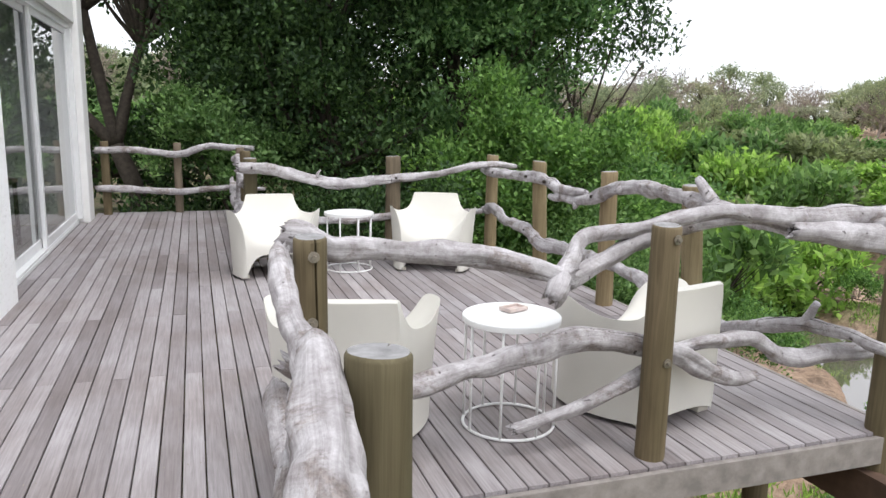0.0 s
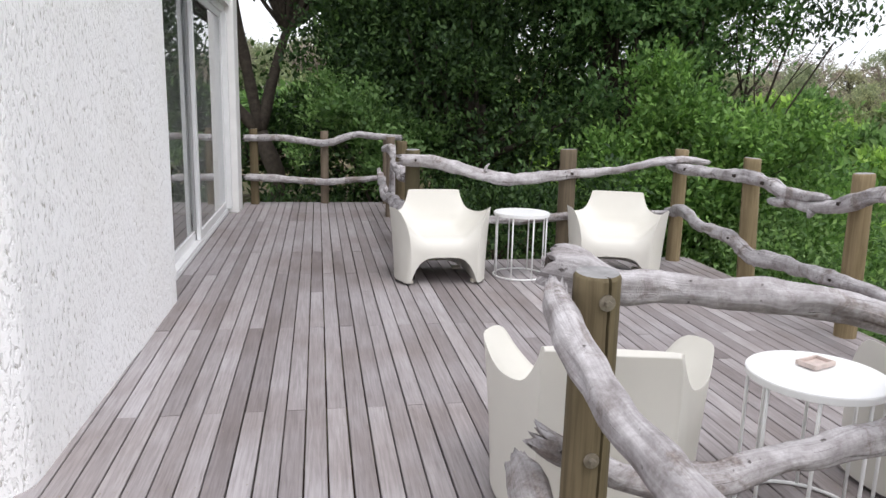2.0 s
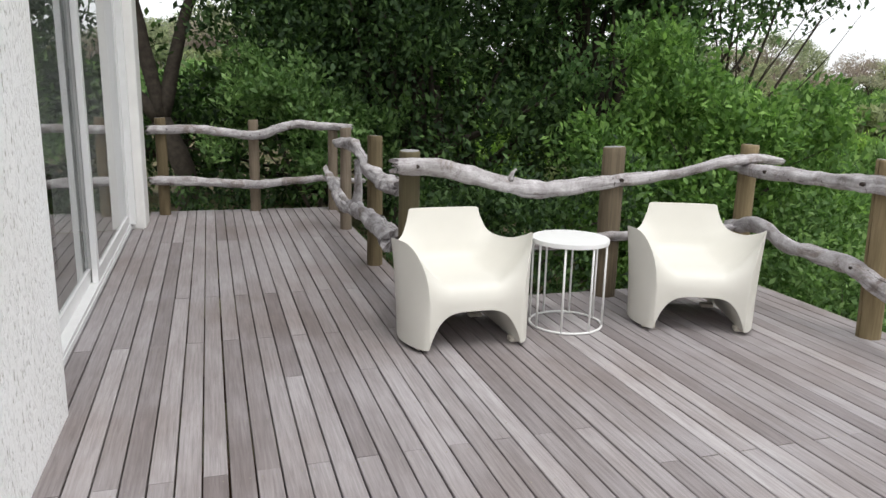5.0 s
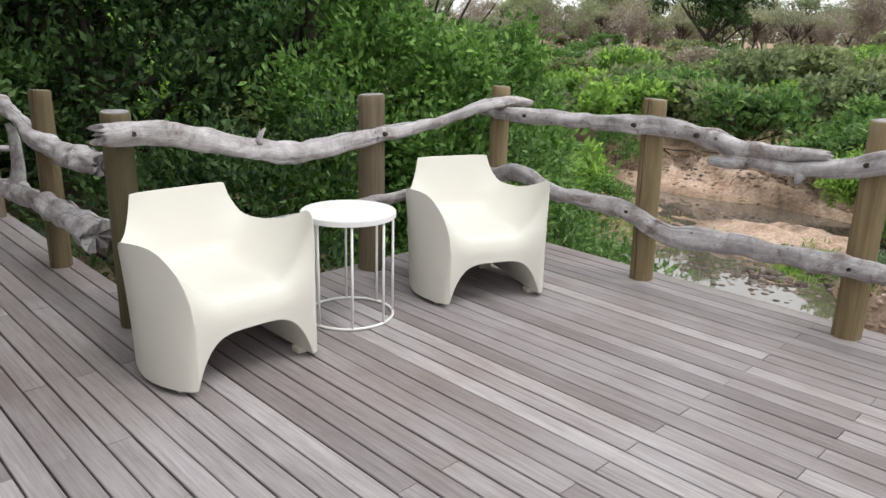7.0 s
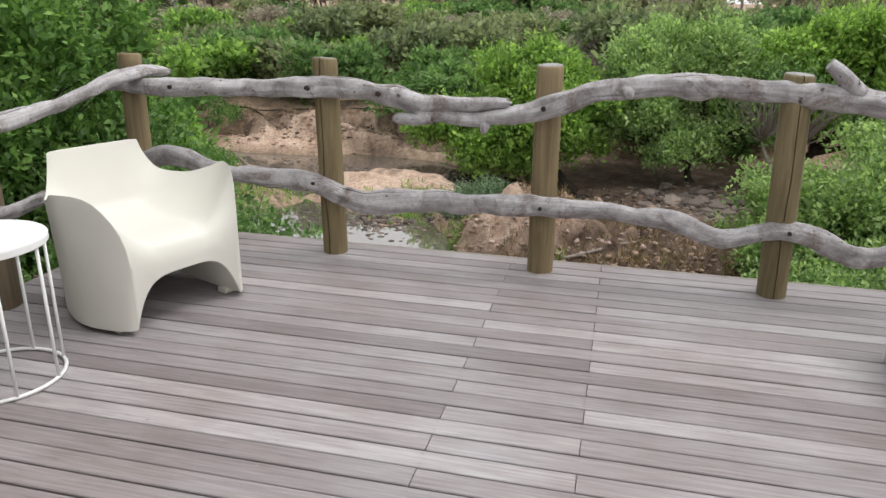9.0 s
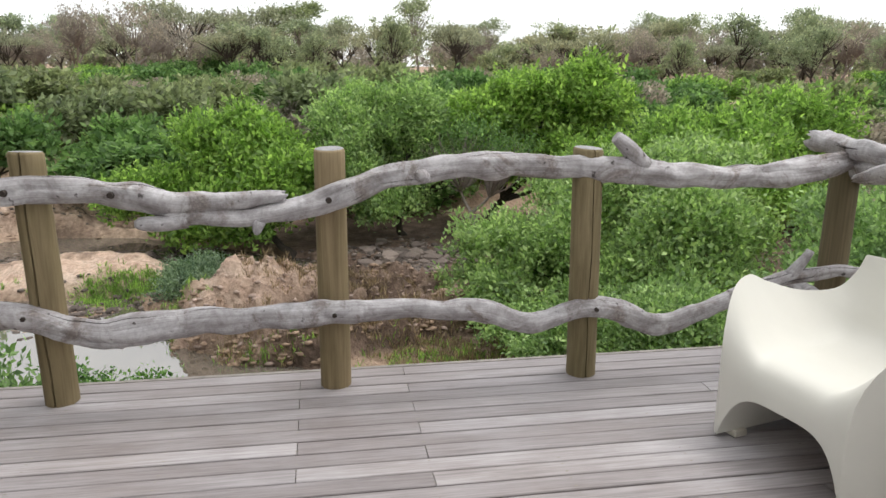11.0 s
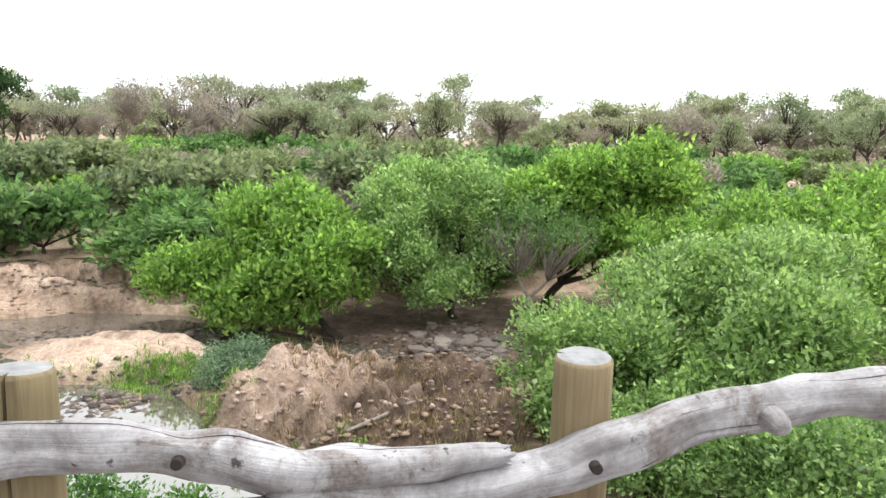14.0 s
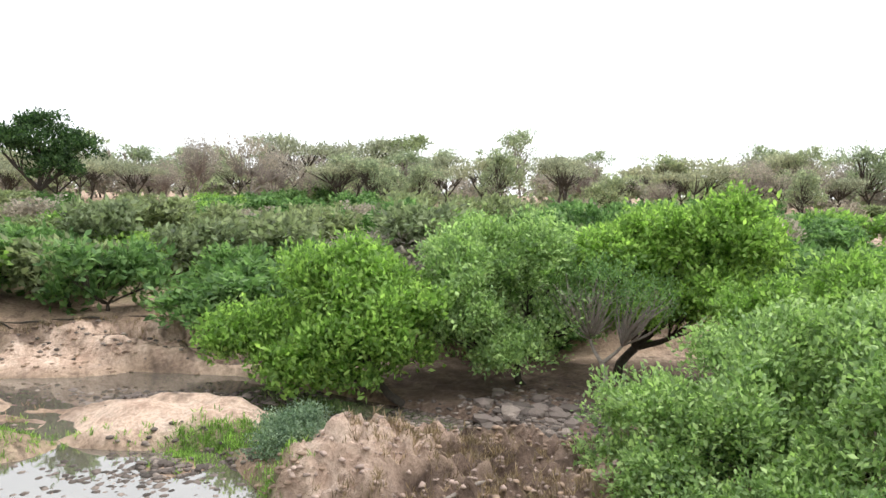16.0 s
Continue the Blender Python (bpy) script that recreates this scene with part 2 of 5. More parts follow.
KNOT = plain("dark_hole", (0.04, 0.03, 0.025), 0.95)
STUCCO = stucco()
WHITE_PAINT = plain("off_white_paint", (0.78, 0.77, 0.75), 0.6, var=0.05, scale=5, bump=0.1)
ALU = plain("white_aluminium_frame", (0.8, 0.8, 0.8), 0.4, 0.2, var=0.04)
GLASS, WATER, EARTH, STONE = glass_mat(), water_mat(), earth(), stone_mat()
# the room's dimness is put into this grey of wall and floor
INSIDE = plain("shade_grey_plaster", (0.22, 0.21, 0.2), 0.9, var=0.1, scale=2)
TIMBER = plain("grey_beam_timber", (0.25, 0.225, 0.205), 0.8, var=0.25, scale=14, bump=0.4)
RUST = plain("dark_rusty_joist", (0.1, 0.06, 0.04), 0.85, var=0.3)
BARK = plain("dark_bark", (0.055, 0.045, 0.035), 0.95, var=0.4, scale=12, bump=0.6)
BARK_PALE = plain("pale_dry_bark", (0.26, 0.22, 0.19), 0.95, var=0.3, scale=10, bump=0.5)
SHADE_CLOTH = plain("pale_lampshade_cloth", (0.6, 0.62, 0.62), 0.8, var=0.05)
ROCK = plain("weathered_pink_rock", (0.36, 0.27, 0.225), 0.95, var=0.5, scale=1.5, bump=0.6)
CLOD = plain("crumbly_brown_earth", (0.3, 0.21, 0.15), 0.95, var=0.45, scale=3, bump=0.6)
TRAY = plain("pinkish_stoneware", (0.55, 0.46, 0.42), 0.5, var=0.2, scale=20)
LEAF_BRIGHT = leaf("bright_green_leaves", (0.065, 0.14, 0.04), (0.12, 0.24, 0.068), (0.225, 0.385, 0.12), 0.58, 0.42, 0.4)
LEAF_MID = leaf("mid_green_leaves", (0.08, 0.15, 0.055), (0.135, 0.245, 0.085), (0.25, 0.385, 0.16), 0.58, 0.5, 0.4)
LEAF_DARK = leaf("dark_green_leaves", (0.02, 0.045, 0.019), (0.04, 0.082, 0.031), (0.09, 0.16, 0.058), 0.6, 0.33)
LEAF_GROVE = leaf("grove_leaves", (0.052, 0.11, 0.048), (0.118, 0.225, 0.085), (0.23, 0.375, 0.15), 0.55, 0.5, 0.35)
LEAF_OLIVE = leaf("olive_bush_leaves", (0.14, 0.165, 0.1), (0.225, 0.265, 0.155), (0.32, 0.37, 0.22), 0.6, 0.5, 0.3)
# DULL, GREY and FAR are paled in base colour to stand for distance haze
LEAF_DULL = leaf("haze_paled_olive_leaves", (0.23, 0.235, 0.18), (0.325, 0.335, 0.255), (0.43, 0.45, 0.345), 0.6, 0.6, 0.15)
LEAF_GREY = leaf("haze_paled_brown_twigs", (0.25, 0.22, 0.195), (0.35, 0.315, 0.285), (0.44, 0.405, 0.37), 0.7, 0.6, 0.0)
LEAF_FAR = leaf("haze_paled_green_leaves", (0.215, 0.25, 0.175), (0.315, 0.36, 0.25), (0.42, 0.47, 0.33), 0.6, 0.6, 0.2)
# bright river green, its colour lifted further for haze across the river
LEAF_RIVER = leaf("haze_lifted_river_leaves", (0.13, 0.22, 0.06), (0.225, 0.37, 0.1), (0.39, 0.56, 0.17), 0.5, 0.56, 0.5)
LEAF_BANK = leaf("bank_bush_leaves", (0.16, 0.25, 0.115), (0.26, 0.385, 0.17), (0.41, 0.55, 0.26), 0.5, 0.45)
LEAF_TEAL = leaf("blue_green_leaves", (0.11, 0.17, 0.12), (0.18, 0.26, 0.185), (0.27, 0.36, 0.26), 0.6, 0.35)
DRY = leaf("dry_brown_grass", (0.16, 0.11, 0.07), (0.26, 0.19, 0.12), (0.4, 0.3, 0.2), 0.8, 0.1)


# ---- mesh helpers ----
def mesh_object(name, bm, mat, parent=None, label=""):
    me = bpy.data.meshes.new(name)
    bmesh.ops.recalc_face_normals(bm, faces=bm.faces)
    bm.to_mesh(me)
    bm.free()
    me.materials.append(mat)
    ob = new(name, me)
    if parent:
        ob.parent = parent
    if label:
        ob["label"] = label
    return ob


def part(name, bm, mat, parent, label=""):
    return mesh_object(name, bm, mat, parent, label)


def smooth(ob, angle=40):
    ob.data.shade_smooth()
    ob.data.set_sharp_from_angle(angle=radians(angle))
    return ob


def empty(name, x=0.0, y=0.0, z=0.0, turn=0.0):
    ob = new(name)
    ob.empty_display_size = 0.1
    ob.matrix_basis = pose(x, y, z, 0, 0, turn)
    return ob


def box(bm, lo, hi, bevel=0.0):
    c = [(a + b) / 2 for a, b in zip(lo, hi)]
    d = [b - a for a, b in zip(lo, hi)]
    made = bmesh.ops.create_cube(bm, size=1, matrix=Matrix.Translation(c) @ Matrix.Diagonal((*d, 1)))
    if bevel:
        edges = list({e for v in made["verts"] for e in v.link_edges})
        bmesh.ops.bevel(bm, geom=edges, offset=bevel, segments=2, affect="EDGES", profile=0.6)
    return bm


def box_part(name, lo, hi, mat, parent=None, bevel=0.0, label=""):
    return mesh_object(name, box(bmesh.new(), lo, hi, bevel), mat, parent, label)


def mesh_np(name, verts, faces, mat, parent=None, label="", flat=True):
    """A mesh from arrays of points and of faces of one size."""
    me = bpy.data.meshes.new(name)
    n, k = faces.shape
    me.vertices.add(len(verts))
    me.vertices.foreach_set("co", np.ascontiguousarray(verts, dtype=np.float32).ravel())
    me.loops.add(n * k)
    me.loops.foreach_set("vertex_index", np.ascontiguousarray(faces, dtype=np.int32).ravel())
    me.polygons.add(n)
    me.polygons.foreach_set("loop_start", np.arange(0, n * k, k, dtype=np.int32))
    me.update(calc_edges=True)
    if not flat:
        me.shade_smooth()
    me.materials.append(mat)
    ob = new(name, me)
    if parent:
        ob.parent = parent
    if label:
        ob["label"] = label
    return ob


def spline(points, step=0.03):
    """Points of a Catmull-Rom curve through rows of (x, y, z, radius)."""
    p = np.array(points, float)
    p = np.vstack([2 * p[0] - p[1], p, 2 * p[-1] - p[-2]])
    res = []
    for i in range(1, len(p) - 2):
        a, b, c, d = p[i - 1:i + 3]
        n = max(2, int(np.linalg.norm(c[:3] - b[:3]) / step))
        for t in np.arange(n) / n:
            res.append(0.5 * (2 * b + (c - a) * t + (2 * a - 5 * b + 4 * c - d) * t * t + (3 * b - a - 3 * c + d) * t ** 3))
    res.append(p[-2])
    return np.array(res)


def tube_arrays(points, sides=8, step=0.03, lumps=0.0, seed=0, jag=0.0):
    """Points, faces and (around, along) of a tube whose radius follows the rows; closed at both ends."""
    c = spline(points, step)
    axis = np.gradient(c[:, :3], axis=0)
    axis /= np.linalg.norm(axis, axis=1)[:, None] + 1e-9
    up = np.array((0, 0, 1.0)) if abs(axis[0][2]) < 0.9 else np.array((1.0, 0, 0))
    along = np.r_[0, np.cumsum(np.linalg.norm(np.diff(c[:, :3], axis=0), axis=1))]
    ring = np.arange(sides) / sides * 2 * np.pi
    verts, uv = [], []
    rng = np.random.RandomState(seed)
    ph = rng.uniform(0, 6.28, 8)
    for i, (p, ax) in enumerate(zip(c, axis)):
        up = up - ax * up.dot(ax)
        up /= np.linalg.norm(up)
        side = np.cross(ax, up)
        s = along[i]
        a = ring
        r = p[3] * (1 + lumps * (0.5 * np.sin(2 * ring + ph[0] + 3 * s) + 0.35 * np.sin(3 * ring + ph[1] - 7 * s) + 0.45 * np.sin(9 * s + ph[2]) + 0.35 * np.sin(23 * s + ph[3] + ring) + 0.25 * np.sin(5 * ring + 13 * s + ph[4])))
        verts.append(p[:3] + np.outer(np.cos(a) * r, side) + np.outer(np.sin(a) * r, up))
        uv.append(np.c_[ring / (2 * np.pi), np.full(sides, s)])
    n = len(c)
    ends = [c[:1, :3], c[-1:, :3]]
    if jag:
        # splintered ends: the rim torn in and out, the heart rotted back
        for q, way in ((0, -1.0), (n - 1, 1.0)):
            verts[q] = verts[q] + way * axis[q] * (jag * c[q, 3] * rng.uniform(-0.9, 1.1, sides))[:, None]
            ends[1 if q else 0] = c[q:q + 1, :3] - way * axis[q] * jag * c[q, 3] * 0.7
    verts = np.vstack(verts + ends)
    i, j = np.meshgrid(np.arange(n - 1), np.arange(sides), indexing="ij")
    k = (j + 1) % sides
    faces = np.stack([i * sides + j, i * sides + k, (i + 1) * sides + k, (i + 1) * sides + j], -1).reshape(-1, 4)
    j = np.arange(sides)
    k = (j + 1) % sides
    e = (n - 1) * sides
    caps = np.vstack([np.stack([k, j, np.full(sides, n * sides), np.full(sides, n * sides)], -1),
                      np.stack([e + j, e + k, np.full(sides, n * sides + 1), np.full(sides, n * sides + 1)], -1)])
    return verts, faces, caps, along


def tube_bm(bm, points, sides=10, step=0.03, lumps=0.0, seed=0, jag=0.0):
    """Adds such a tube to a bmesh, with UVs in turns around and metres along."""
    verts, faces, caps, along = tube_arrays(points, sides, step, lumps, seed, jag=jag)
    lay = bm.loops.layers.uv.verify()
    vs = [bm.verts.new(v) for v in verts]
    for f in faces:
        face = bm.faces.new([vs[q] for q in f])
        face.smooth = True
        a = (f[0] % sides) / sides
        for loop, q, u in zip(face.loops, f, (a, a + 1 / sides, a + 1 / sides, a)):
            loop[lay].uv = (u, along[q // sides])
    for f in caps:
        face = bm.faces.new([vs[q] for q in f[:3]])
        for loop in face.loops:
            loop[lay].uv = (loop.vert.co.x * 1.3, loop.vert.co.z * 0.6)
    return bm


# ---- the ground: one sheet from under the deck over the river bed to the horizon ----
WATER_Z = -5.0


def bump01(d, w):
    return np.clip(1 - d / w, 0, 1) ** 2 * (3 - 2 * np.clip(1 - d / w, 0, 1))


def lane(x, y, pts):
    """The distance to a polyline in the plan."""
    best = np.full(x.shape, 1e9)
    for (ax, ay), (bx, by) in zip(pts, pts[1:]):
        dx, dy = bx - ax, by - ay
        t = np.clip(((x - ax) * dx + (y - ay) * dy) / (dx * dx + dy * dy), 0, 1)
        best = np.minimum(best, np.hypot(x - ax - t * dx, y - ay - t * dy))
    return best


def waves(x, y, seed, octaves=5, base=0.12):
    rng = np.random.RandomState(seed)
    h = np.zeros_like(x)
    for o in range(octaves):
        f, amp = base * 2 ** o, 0.55 ** o
        for _ in range(4):
            a, p = rng.uniform(0, 6.28, 2)
            h += amp * 0.35 * np.sin(f * 6.28 * (x * np.cos(a) + y * np.sin(a)) + p + 1.3 * np.sin(f * 2.1 * (x * np.sin(a) - y * np.cos(a)) + p))
    return h


NEAR_CHANNEL = [(9.6, -2.5), (11.2, 2.4), (13.2, 6.0), (15.2, 9.0), (18.2, 12.4), (18.6, 16), (17.0, 24), (16, 60)]
FAR_CHANNEL = [(21.5, 4.5), (23.2, 7.2), (26.6, 12.5), (27.2, 17), (26.5, 24), (25, 60)]


def smoothstep(a, b, v):
    t = np.clip((v - a) / (b - a), 0, 1)
    return t * t * (3 - 2 * t)


def terrain(x, y):
    """The height of the ground and the share of bare earth (with creek and rim shade), grass and pink rock."""
    rough = waves(x, y, 3)
    h = np.full(x.shape, -4.75)
    # the near bank falls from the lodge to the river bed
    edge = 9.2 + 0.3 * np.clip(y - 9, 0, 30) + 0.45 * np.clip(1 - y, 0, 10)
    near = smoothstep(edge, 1.0, x)
    h = h + near * 2.9
    north = smoothstep(9, 14, y) * smoothstep(16, 8, x)
    h = h + north * 1.0
    # the far bank and the plain behind it
    fx = 29.2 + 0.9 * np.sin(y * 0.23) + 0.5 * np.sin(y * 0.7 + 1) + 0.5 * smoothstep(6, -6, y) * 8
    bank = smoothstep(fx, fx + 1.9, x)
    step2 = 1.1 + 0.6 * np.sin(y * 0.9) + 0.35 * np.sin(y * 2.3)
    h = h + 0.5 * smoothstep(fx, fx + 0.45, x) + 0.65 * smoothstep(fx + step2, fx + step2 + 0.5, x) + 0.9 * smoothstep(fx + 2, fx + 12, x)
    dist = np.hypot(x, y)
    h = h + 2.5 * smoothstep(36, 88, dist) * smoothstep(0, 20, x + np.clip(y - 20, 0, 100))
    # water courses
    n = lane(x, y, NEAR_CHANNEL)
    f = lane(x, y, FAR_CHANNEL)
    wn = 1.7 + 1.5 * smoothstep(8, 12, y) - 0.3 * smoothstep(6, 2, y)
    h = h - 0.95 * (1 - smoothstep(wn - 0.7, wn + 0.35, n)) * (1 - near * 0.5)
    h = h - 0.85 * (1 - smoothstep(0.9, 1.9, f))
    # the mound, the pink slab and the stone spits
    mr = np.hypot((x - 17.4 + 0.12 * (y - 5)) / 2.6, (y - 5.0) / 4.6) + 0.12 * rough
    mound = smoothstep(1.06, 0.88, mr)
    h = h + (0.7 + 0.16 * rough) * mound
    slab = bump01(np.hypot((x - 22.3 - 0.08 * (y - 13)) / 1.5, (y - 13.0) / 3.6), 1.3)
    h = np.where(slab > 0.02, np.maximum(h, -5.15 + 0.75 * slab ** 0.6 + 0.05 * rough), h)
    islet = bump01(np.hypot((x - 20.6) / 1.3, (y - 17.2) / 2.4), 1.3)
    h = np.where(islet > 0.02, np.maximum(h, -5.2 + 0.9 * islet ** 0.7 + 0.06 * rough), h)
    shelf = bump01(np.hypot((x - 28.6) / 1.0, (y - 19.5) / 3.0), 1.3)
    h = np.where(shelf > 0.02, np.maximum(h, -5.1 + 0.6 * shelf ** 0.6), h)
    spit = bump01(np.hypot((x - 19.4) / 1.3, (y - 12.0) / 2.2), 1.3)
    h = np.where(spit > 0.05, np.maximum(h, -5.2 + 0.3 * spit + 0.04 * rough), h)
    # ledges of layered rock across the bed upstream
    layer = waves(x, y * 0.55, 31, 4, 0.16)
    bed = smoothstep(20, 22, x) * smoothstep(31.5, 30, x) * smoothstep(7.5, 10.5, y) * smoothstep(0.9, 2.4, f) * smoothstep(34, 28, y)
    tread = np.floor(layer * 4) / 4 + smoothstep(0.75, 0.98, layer * 4 - np.floor(layer * 4)) / 4
    h = h + 0.34 * tread * bed
    riser = bed * smoothstep(0.62, 0.8, layer * 4 - np.floor(layer * 4))
    crag = np.abs(waves(x, y, 15, 4, 0.45))
    h = h - 0.42 * crag * (np.clip(bank * smoothstep(fx + 3.2, fx + 1.0, x), 0, 1) + 1.0 * mound)
    h = h + 0.16 * rough * (0.35 + 0.65 * near + bank + mound * 1.2) + 0.05 * waves(x, y, 9, 3, 1.2) * (0.5 + bank * smoothstep(fx + 2.5, fx + 1.0, x) * 3 + 1.5 * mound)
    h = h + mound * (0.16 * np.abs(waves(x, y, 23, 4, 0.7)) + 0.05 * waves(x, y, 24, 3, 2.0) - 0.06)
    # bare earth, plus painted tree shade in the creek and the mound's dark rim
    earth_and_shade = np.clip(near * 0.8 + mound * (0.5 + 0.6 * crag) + (bank * smoothstep(fx + 3.4, fx, x)) * (0.9 + 0.5 * rough) + smoothstep(9, 5, y) * smoothstep(19, 20.5, x) * smoothstep(31, 29, x) * 1.1 + mound * np.clip(0.3 - rough, 0, 1) * 0.9 + riser * 0.95 + 3.6 * mound * (1 - mound) + 0.9 * bump01(np.hypot(x - 14.4, y - 2.2), 2.8), 0, 1)
    grass = np.clip(near * 0.55 + smoothstep(fx + 5, fx + 9, x) * smoothstep(64, 46, dist) * 0.8 + islet * 0.9 + bump01(np.hypot((x - 20.6) / 0.9, (y - 10.6) / 1.8), 1.3) * 1.4 + bump01(np.hypot((x - 17.6) / 1.0, (y - 9.4) / 1.0), 1.4) * 1.5, 0, 1)
    rock = np.clip(bed * smoothstep(0.0, 0.3, layer) * (1 - riser) * 0.8 + slab * 1.6 + shelf * 1.4 + mound * np.clip(rough + 0.1, 0, 1) * 0.7, 0, 1)
    return h, earth_and_shade, grass, rock


def build_ground():
    ax = np.concatenate([np.linspace(-900, -60, 12), np.linspace(-50, -4, 16), np.arange(-2, 13.3, 0.22), np.arange(13.4, 21, 0.1), np.arange(21.1, 36, 0.22), np.arange(36.5, 60, 1.0), np.linspace(62, 160, 40), np.linspace(180, 1500, 16)])
    ay = np.concatenate([np.linspace(-1200, -130, 14), np.linspace(-120, -20, 30), np.arange(-18, -0.2, 0.24), np.arange(0, 10.2, 0.11), np.arange(10.3, 28, 0.24), np.linspace(29, 60, 26), np.linspace(63, 160, 36), np.linspace(180, 1500, 16)])
    gx, gy = np.meshgrid(ax, ay, indexing="ij")
    h, e, g, r = terrain(gx, gy)
    h = np.where((gx < 60) & (np.abs(gy) < 130), h, np.maximum(h, -3.2))
    nx, ny = len(ax), len(ay)
    i, j = np.meshgrid(np.arange(nx - 1), np.arange(ny - 1), indexing="ij")
    a = i * ny + j
    faces = np.stack([a, a + ny, a + ny + 1, a + 1], -1).reshape(-1, 4)
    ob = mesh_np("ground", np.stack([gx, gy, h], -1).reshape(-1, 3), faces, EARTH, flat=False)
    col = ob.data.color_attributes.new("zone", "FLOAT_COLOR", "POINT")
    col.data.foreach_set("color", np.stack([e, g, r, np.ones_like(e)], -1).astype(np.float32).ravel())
    return tagged(ob, "sandy river bed with eroded pink banks and grass", "ground", kind="structure")


def ground_zs(p):
    """The ground under rows of (x, y)."""
    return terrain(p[:, 0], p[:, 1])[0]


def ground_z(x, y):
    return float(terrain(np.array([float(x)]), np.array([float(y)]))[0][0])


build_ground()
bm = bmesh.new()
for v in ((9, -6), (31, -6), (31, 75), (9, 75)):
    bm.verts.new((*v, WATER_Z))
bm.faces.new(bm.verts)
tagged(mesh_object("water", bm, WATER), "shallow brown river pools mirroring the white sky", "water", kind="structure")


# ---- the house: stuccoed wall, glazed sliding door, white end wall ----
def house():
    bm = bmesh.new()
    # wall with a rounded corner towards the passage
    prof = [(-5.0, 3.72), (-1.85, 3.72)]
    for k in range(7):
        a = radians(270 + 90 * k / 6)
        prof.append((-1.74 + 0.16 * math.cos(a), 3.90 + 0.16 * math.sin(a)))
    prof += [(-1.565, 4.6), (-1.545, 5.5), (-1.53, 6.40), (-1.55, 6.42), (-1.85, 6.42), (-5.0, 6.42)]
    lo = [bm.verts.new((x, y, -0.02)) for x, y in prof]
    hi = [bm.verts.new((x, y, 2.85)) for x, y in prof]
    n = len(prof)
    for k in range(n):
        bm.faces.new((lo[k], lo[(k + 1) % n], hi[(k + 1) % n], hi[k]))
    bm.faces.new(hi)
    bm.faces.new(lo[::-1])
    tagged(smooth(mesh_object("wall_east", bm, STUCCO), 35), "thick white wall of flicked rough stucco", "wall", kind="structure")
    end = bmesh.new()
    box(end, (-4.9, 10.62, -0.02), (-1.52, 11.06, 3.4), 0.02)
    tagged(mesh_object("wall_north", end, WHITE_PAINT), "white painted end wall beside the glass door", "wall", kind="structure")
    tagged(box_part("wall_west", (-5.2, 6.3, -0.02), (-4.95, 11.06, 3.4), INSIDE), "plain inner wall with the room's dimness in its colour", "wall", kind="structure")
    # wall added out of view, set back so light reaches the deck
    tagged(box_part("wall_south", (-4.95, -6.0, -0.02), (-3.2, 3.7, 2.85), WHITE_PAINT), "plain white wall added out of view by the path", "wall", kind="structure")
    # wing cut low to let sky onto the deck; filler closes the gap
    tagged(box_part("wall_gable", (-4.95, 6.425, 2.7), (-1.87, 6.5, 3.4), WHITE_PAINT), "white filler wall above the wing cut low for light", "wall", kind="structure")
    tagged(box_part("wall_lintel", (-1.86, 6.425, 2.5), (-1.56, 10.615, 3.4), WHITE_PAINT), "white wall above the sliding door", "wall", kind="structure")
    tagged(box_part("floor_inside", (-4.95, 6.42, -0.1), (-1.8, 10.62, -0.03), INSIDE), "indoor floor seen through glass, the room's dimness in its colour", "floor", kind="structure")
    # roof slab added out of view, kept short to leave the deck its sky
    tagged(box_part("ceiling", (-5.2, 6.425, 3.405), (-1.5, 11.1, 3.6), WHITE_PAINT), "plain flat roof slab added out of view over the room", "ceiling", kind="structure")
    door = empty("door_1", -1.70, 6.42, 0)
    tagged(door, "glazed sliding door in white aluminium, closed, trees mirrored in it", "door", kind="structure")
    L = 4.2
    box_part("sill", (-0.07, 0.0, 0.0), (0.055, L, 0.035), ALU, door, 0.004)
    box_part("track", (-0.05, 0.0, 0.036), (0.05, L, 0.06), ALU, door, 0.004)
    box_part("head", (-0.06, 0.0, 2.42), (0.07, L, 2.5), ALU, door, 0.004)
    box_part("jamb", (-0.06, L - 0.10, 0.06), (0.10, L - 0.004, 2.42), ALU, door, 0.006)
    box_part("jamb", (-0.06, 0.004, 0.06), (0.07, 0.08, 2.42), ALU, door, 0.006)
    for y0, y1, x in ((0.08, 2.10, -0.025), (1.97, L - 0.10, 0.025)):
        leaf_ob = empty("sash")
        leaf_ob.parent = door
        for a, b in ((y0, y0 + 0.075), (y1 - 0.075, y1)):
            box_part("stile", (x - 0.02, a, 0.062), (x + 0.02, b, 2.42), ALU, leaf_ob, 0.004)
        box_part("bottom_rail", (x - 0.018, y0 + 0.075, 0.062), (x + 0.018, y1 - 0.075, 0.15), ALU, leaf_ob, 0.003)
        box_part("top_rail", (x - 0.018, y0 + 0.075, 2.35), (x + 0.018, y1 - 0.075, 2.42), ALU, leaf_ob, 0.003)
        g = box_part("pane", (x - 0.004, y0 + 0.075, 0.15), (x + 0.004, y1 - 0.075, 2.35), GLASS, leaf_ob)
        g.visible_shadow = False


house()


